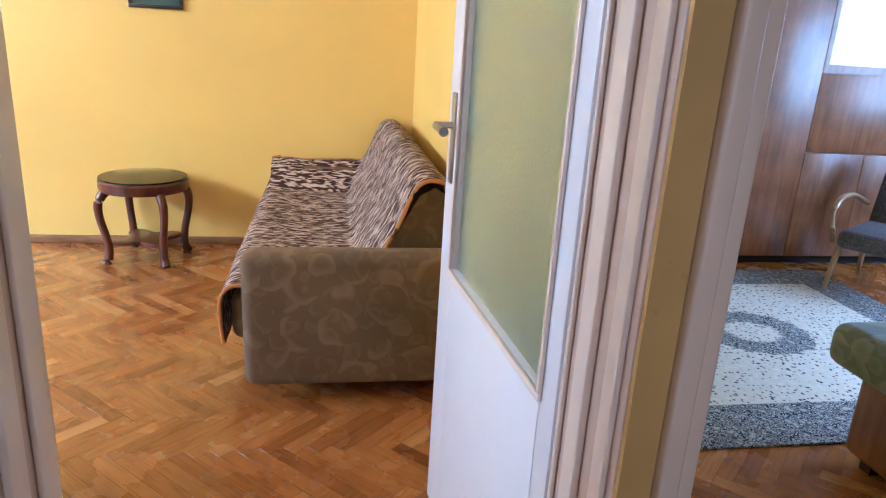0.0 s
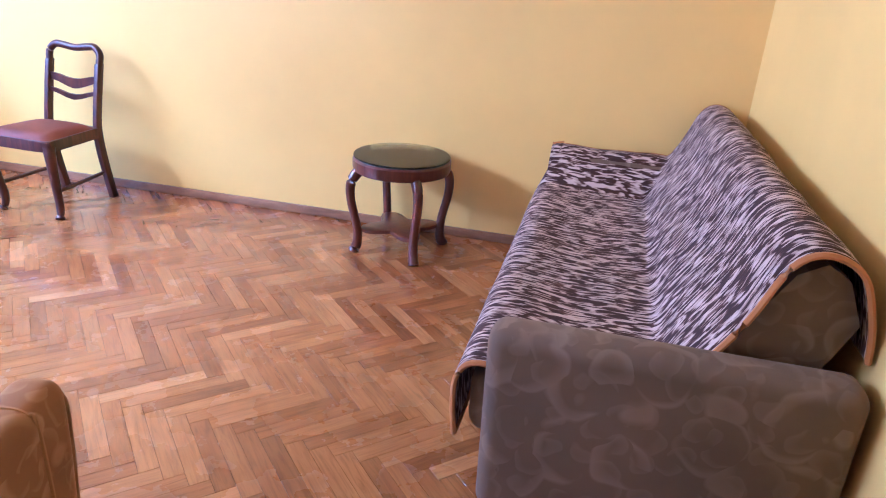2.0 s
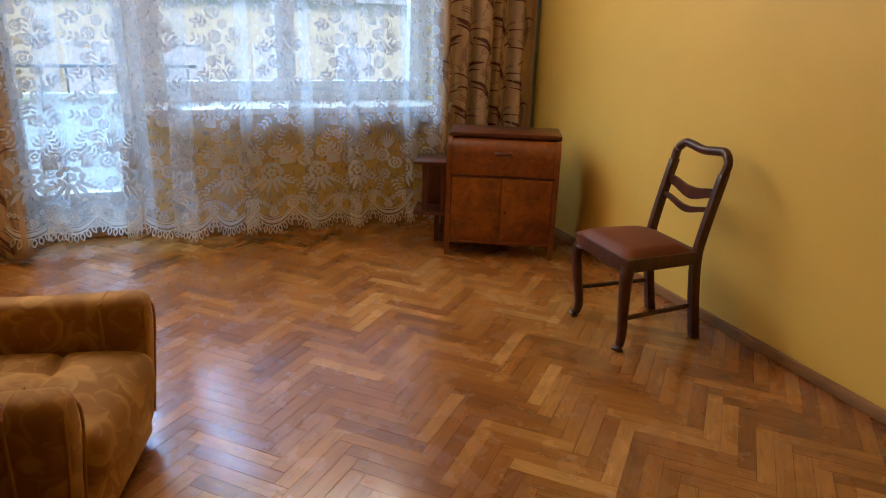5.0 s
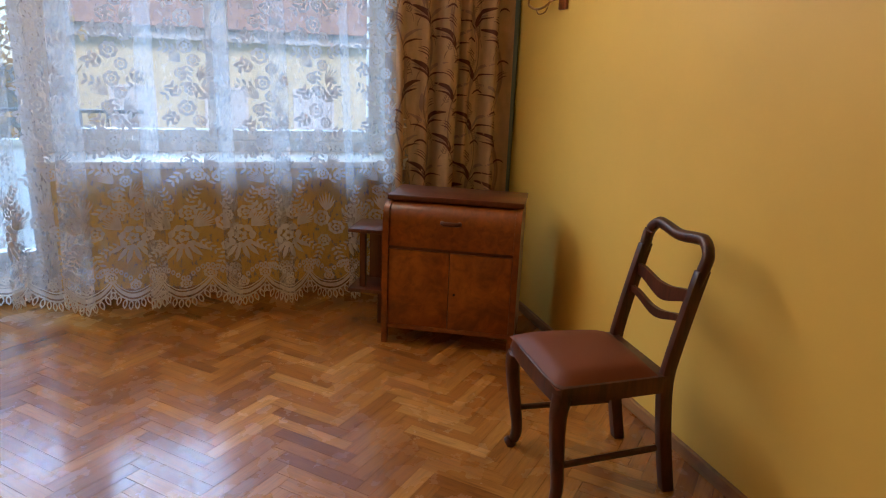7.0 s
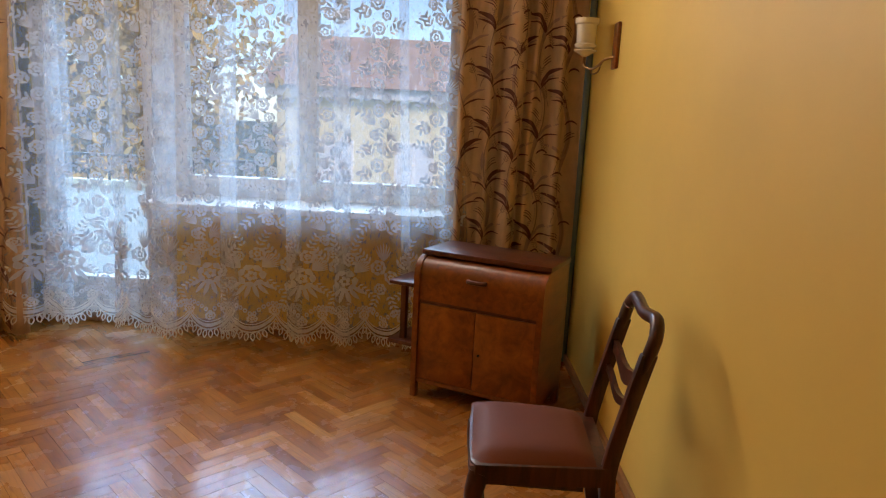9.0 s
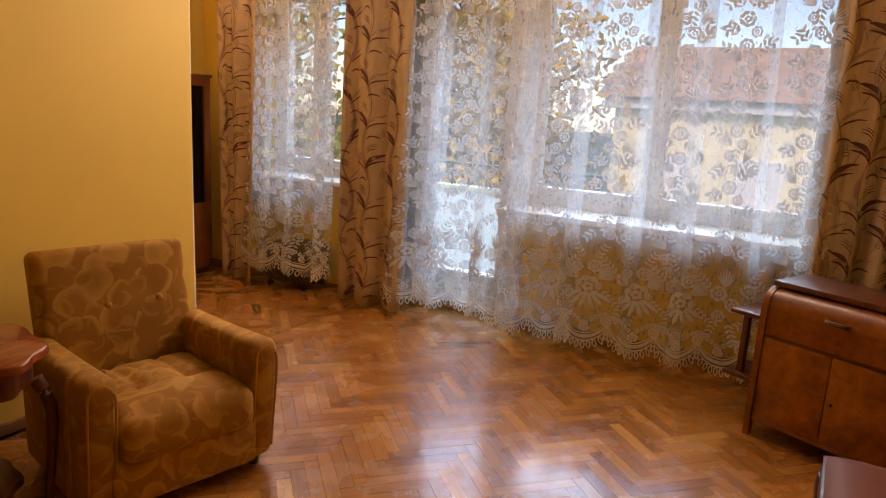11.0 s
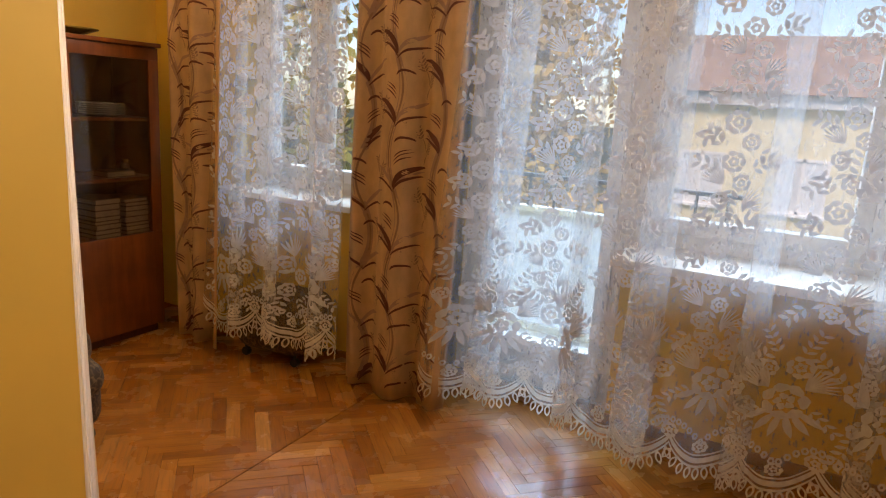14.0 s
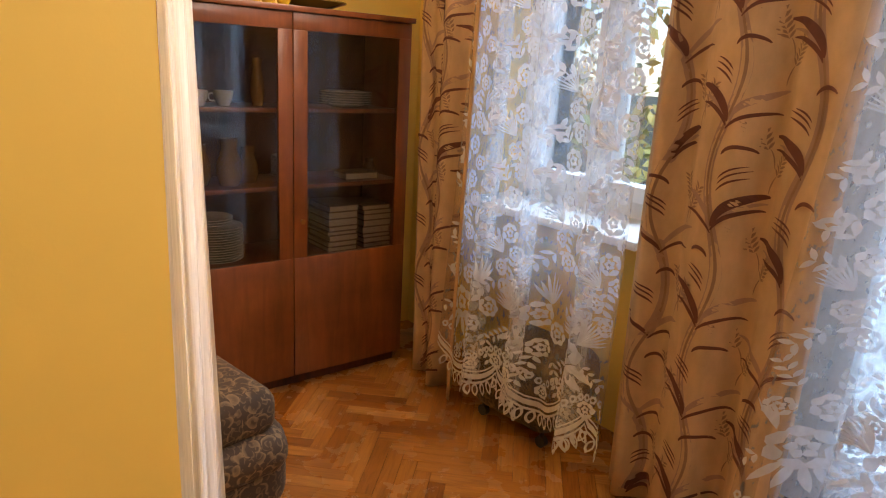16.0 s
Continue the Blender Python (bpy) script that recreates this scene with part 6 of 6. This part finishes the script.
def bench():
    root = thing("daybed", pose(2.40, 1.80, 0), "low daybed with wooden side and grey plush cover", "daybed")
    part("frame", boxes((-0.42, 0.75, -0.45, 0.30, 0.05, 0.44), r=0.03, seg=3), M_WARDROBE, root)
    part("mattress", boxes((-0.56, 0.75, -0.44, 0.34, 0.40, 0.56), r=0.05, seg=4), M_FUR, root, "grey plush cover")
    for x in (-0.35, 0.68):
        for y in (-0.38, 0.22):
            part("foot", boxes((x - 0.025, x + 0.025, y - 0.025, y + 0.025, 0, 0.06)), M_DARKWOOD, root)
    return root


bench()

# ---- parquet: herringbone staves, last ----
LONG, WIDE, THICK = 0.354, 0.0600, 0.0105
stave_mesh = {}


def clip(poly, axis, limit, keep_below):
    out = []
    for k, p in enumerate(poly):
        q = poly[(k + 1) % len(poly)]
        a, b_ = (limit - p[axis], limit - q[axis]) if keep_below else (p[axis] - limit, q[axis] - limit)
        if a >= 0:
            out.append(p)
        if (a > 0) != (b_ > 0) and abs(a - b_) > 1e-9:
            t = a / (a - b_)
            out.append((p[0] + (q[0] - p[0]) * t, p[1] + (q[1] - p[1]) * t))
    return out


def staves(x0, x1, y0, y1, ox, oy, turned=False):
    """Centre and turn of every stave whose rectangle meets the area."""
    c45 = math.sqrt(0.5)
    mx, my = (x0 + x1) / 2, (y0 + y1) / 2
    reach = max(x1 - x0, y1 - y0) / 2 + LONG + max(abs(ox - mx), abs(oy - my))
    ni, nj = int(reach / (WIDE * 2 * c45)) + 3, int(reach / (LONG * 2 * c45)) + 3
    for j in range(-nj, nj + 1):
        for i in range(-ni, ni + 1):
            for upright in (0, 1):
                u = i * WIDE + j * LONG + (LONG / 2 if not upright else LONG + WIDE / 2)
                v = i * WIDE - j * LONG + (WIDE / 2 if not upright else WIDE - LONG / 2)
                x, y = c45 * (u + v), c45 * (v - u)
                a = -45 + 90 * upright
                if turned:
                    x, y, a = -y, x, a + 90
                x, y = x + ox, y + oy
                if x0 - 0.2 < x < x1 + 0.2 and y0 - 0.2 < y < y1 + 0.2:
                    yield x, y, a


def stave_outline(x, y, a, gap=0.0005):
    ca, sa = math.cos(radians(a)), math.sin(radians(a))
    h, w = LONG / 2 - gap, WIDE / 2 - gap
    return [(x + ca * u - sa * v, y + sa * u + ca * v) for u, v in ((-h, -w), (h, -w), (h, w), (-h, w))]


def stave_piece():
    """One oak stave with eased top edges and metres as UV."""
    bm = bmesh.new()
    uv = bm.loops.layers.uv.new("UVMap")
    h, w, e = LONG / 2 - 0.0004, WIDE / 2 - 0.0004, 0.0005
    low = [bm.verts.new((x, y, -THICK)) for x, y in ((-h, -w), (h, -w), (h, w), (-h, w))]
    mid = [bm.verts.new((x, y, -e)) for x, y in ((-h, -w), (h, -w), (h, w), (-h, w))]
    top = [bm.verts.new((x, y, 0)) for x, y in ((-h + e, -w + e), (h - e, -w + e), (h - e, w - e), (-h + e, w - e))]
    for a, b_ in ((low, mid), (mid, top)):
        for k in range(4):
            bm.faces.new((a[k], a[(k + 1) % 4], b_[(k + 1) % 4], b_[k]))
    bm.faces.new(top)
    for f in bm.faces:
        for lp in f.loops:
            lp[uv].uv = (lp.vert.co.x, lp.vert.co.y)
    me = bpy.data.meshes.new("plank")
    bm.to_mesh(me)
    bm.free()
    me.materials.append(M_PARQUET)
    return me


def lay(x0, x1, y0, y1, ox, oy, seed, turned=False, single=None):
    rnd = random.Random(seed)
    verts, faces, uvs = [], [], []
    for x, y, a in staves(x0, x1, y0, y1, ox, oy, turned):
        dz = rnd.uniform(-0.0005, 0.0)
        if single and single[0] < x < single[1] and single[2] < y < single[3]:
            ob = new("plank", PLANK)
            ob.parent = floor
            ob.matrix_world = pose(x, y, dz, 0, 0, a)
            continue
        poly = stave_outline(x, y, a)
        for axis, limit, below in ((0, x0, False), (0, x1, True), (1, y0, False), (1, y1, True)):
            poly = clip(poly, axis, limit, below) if poly else poly
        if len(poly) < 3:
            continue
        ca, sa = math.cos(radians(a)), math.sin(radians(a))
        ccx, ccy = sum(p[0] for p in poly) / len(poly), sum(p[1] for p in poly) / len(poly)
        base, n, e = len(verts), len(poly), 0.0006
        for z, inset in ((-THICK, 0), (dz - e, 0), (dz, e)):
            for px, py in poly:
                d = math.hypot(px - ccx, py - ccy) or 1
                verts.append((px - (px - ccx) / d * inset, py - (py - ccy) / d * inset, z))
                uvs.append((ca * (px - x) + sa * (py - y), -sa * (px - x) + ca * (py - y)))
        for r in (0, 1):
            for k in range(n):
                faces.append((base + r * n + k, base + r * n + (k + 1) % n, base + (r + 1) * n + (k + 1) % n, base + (r + 1) * n + k))
        faces.append(tuple(base + 2 * n + k for k in range(n)))
    me = bpy.data.meshes.new("planks")
    me.from_pydata(verts, [], faces)
    layer = me.uv_layers.new(name="UVMap")
    for lp in me.loops:
        layer.data[lp.index].uv = uvs[lp.vertex_index]
    me.materials.append(M_PARQUET)
    ob = new("planks", me)
    ob.parent = floor
    return tagged(ob, "oak herringbone staves", kind="stuff")


PLANK = stave_piece()
# a ridge of the pattern lies at y = 3.28
lay(WEST, EAST, 1.129, NORTH, -1.64, 3.28, 1, False, (-3.05, -0.75, 2.35, 4.0))
lay(WEST, -2.95, -0.80, 1.125, -4.0, 0.3, 2, True)
lay(-0.352, 0.482, SOUTH_BACK - 0.1, 1.125, 0.0, 1.0, 3, True)
lay(EAST_BACK, 5.40, SOUTH, 4.82, 2.0, 2.0, 4)
lay(0.62, 1.42, SOUTH_BACK - 0.1, SOUTH - 0.004, 1.0, 1.0, 5, True)
lay(-1.20, 2.10, -1.60, SOUTH_BACK - 0.104, 0.0, 0.0, 6)
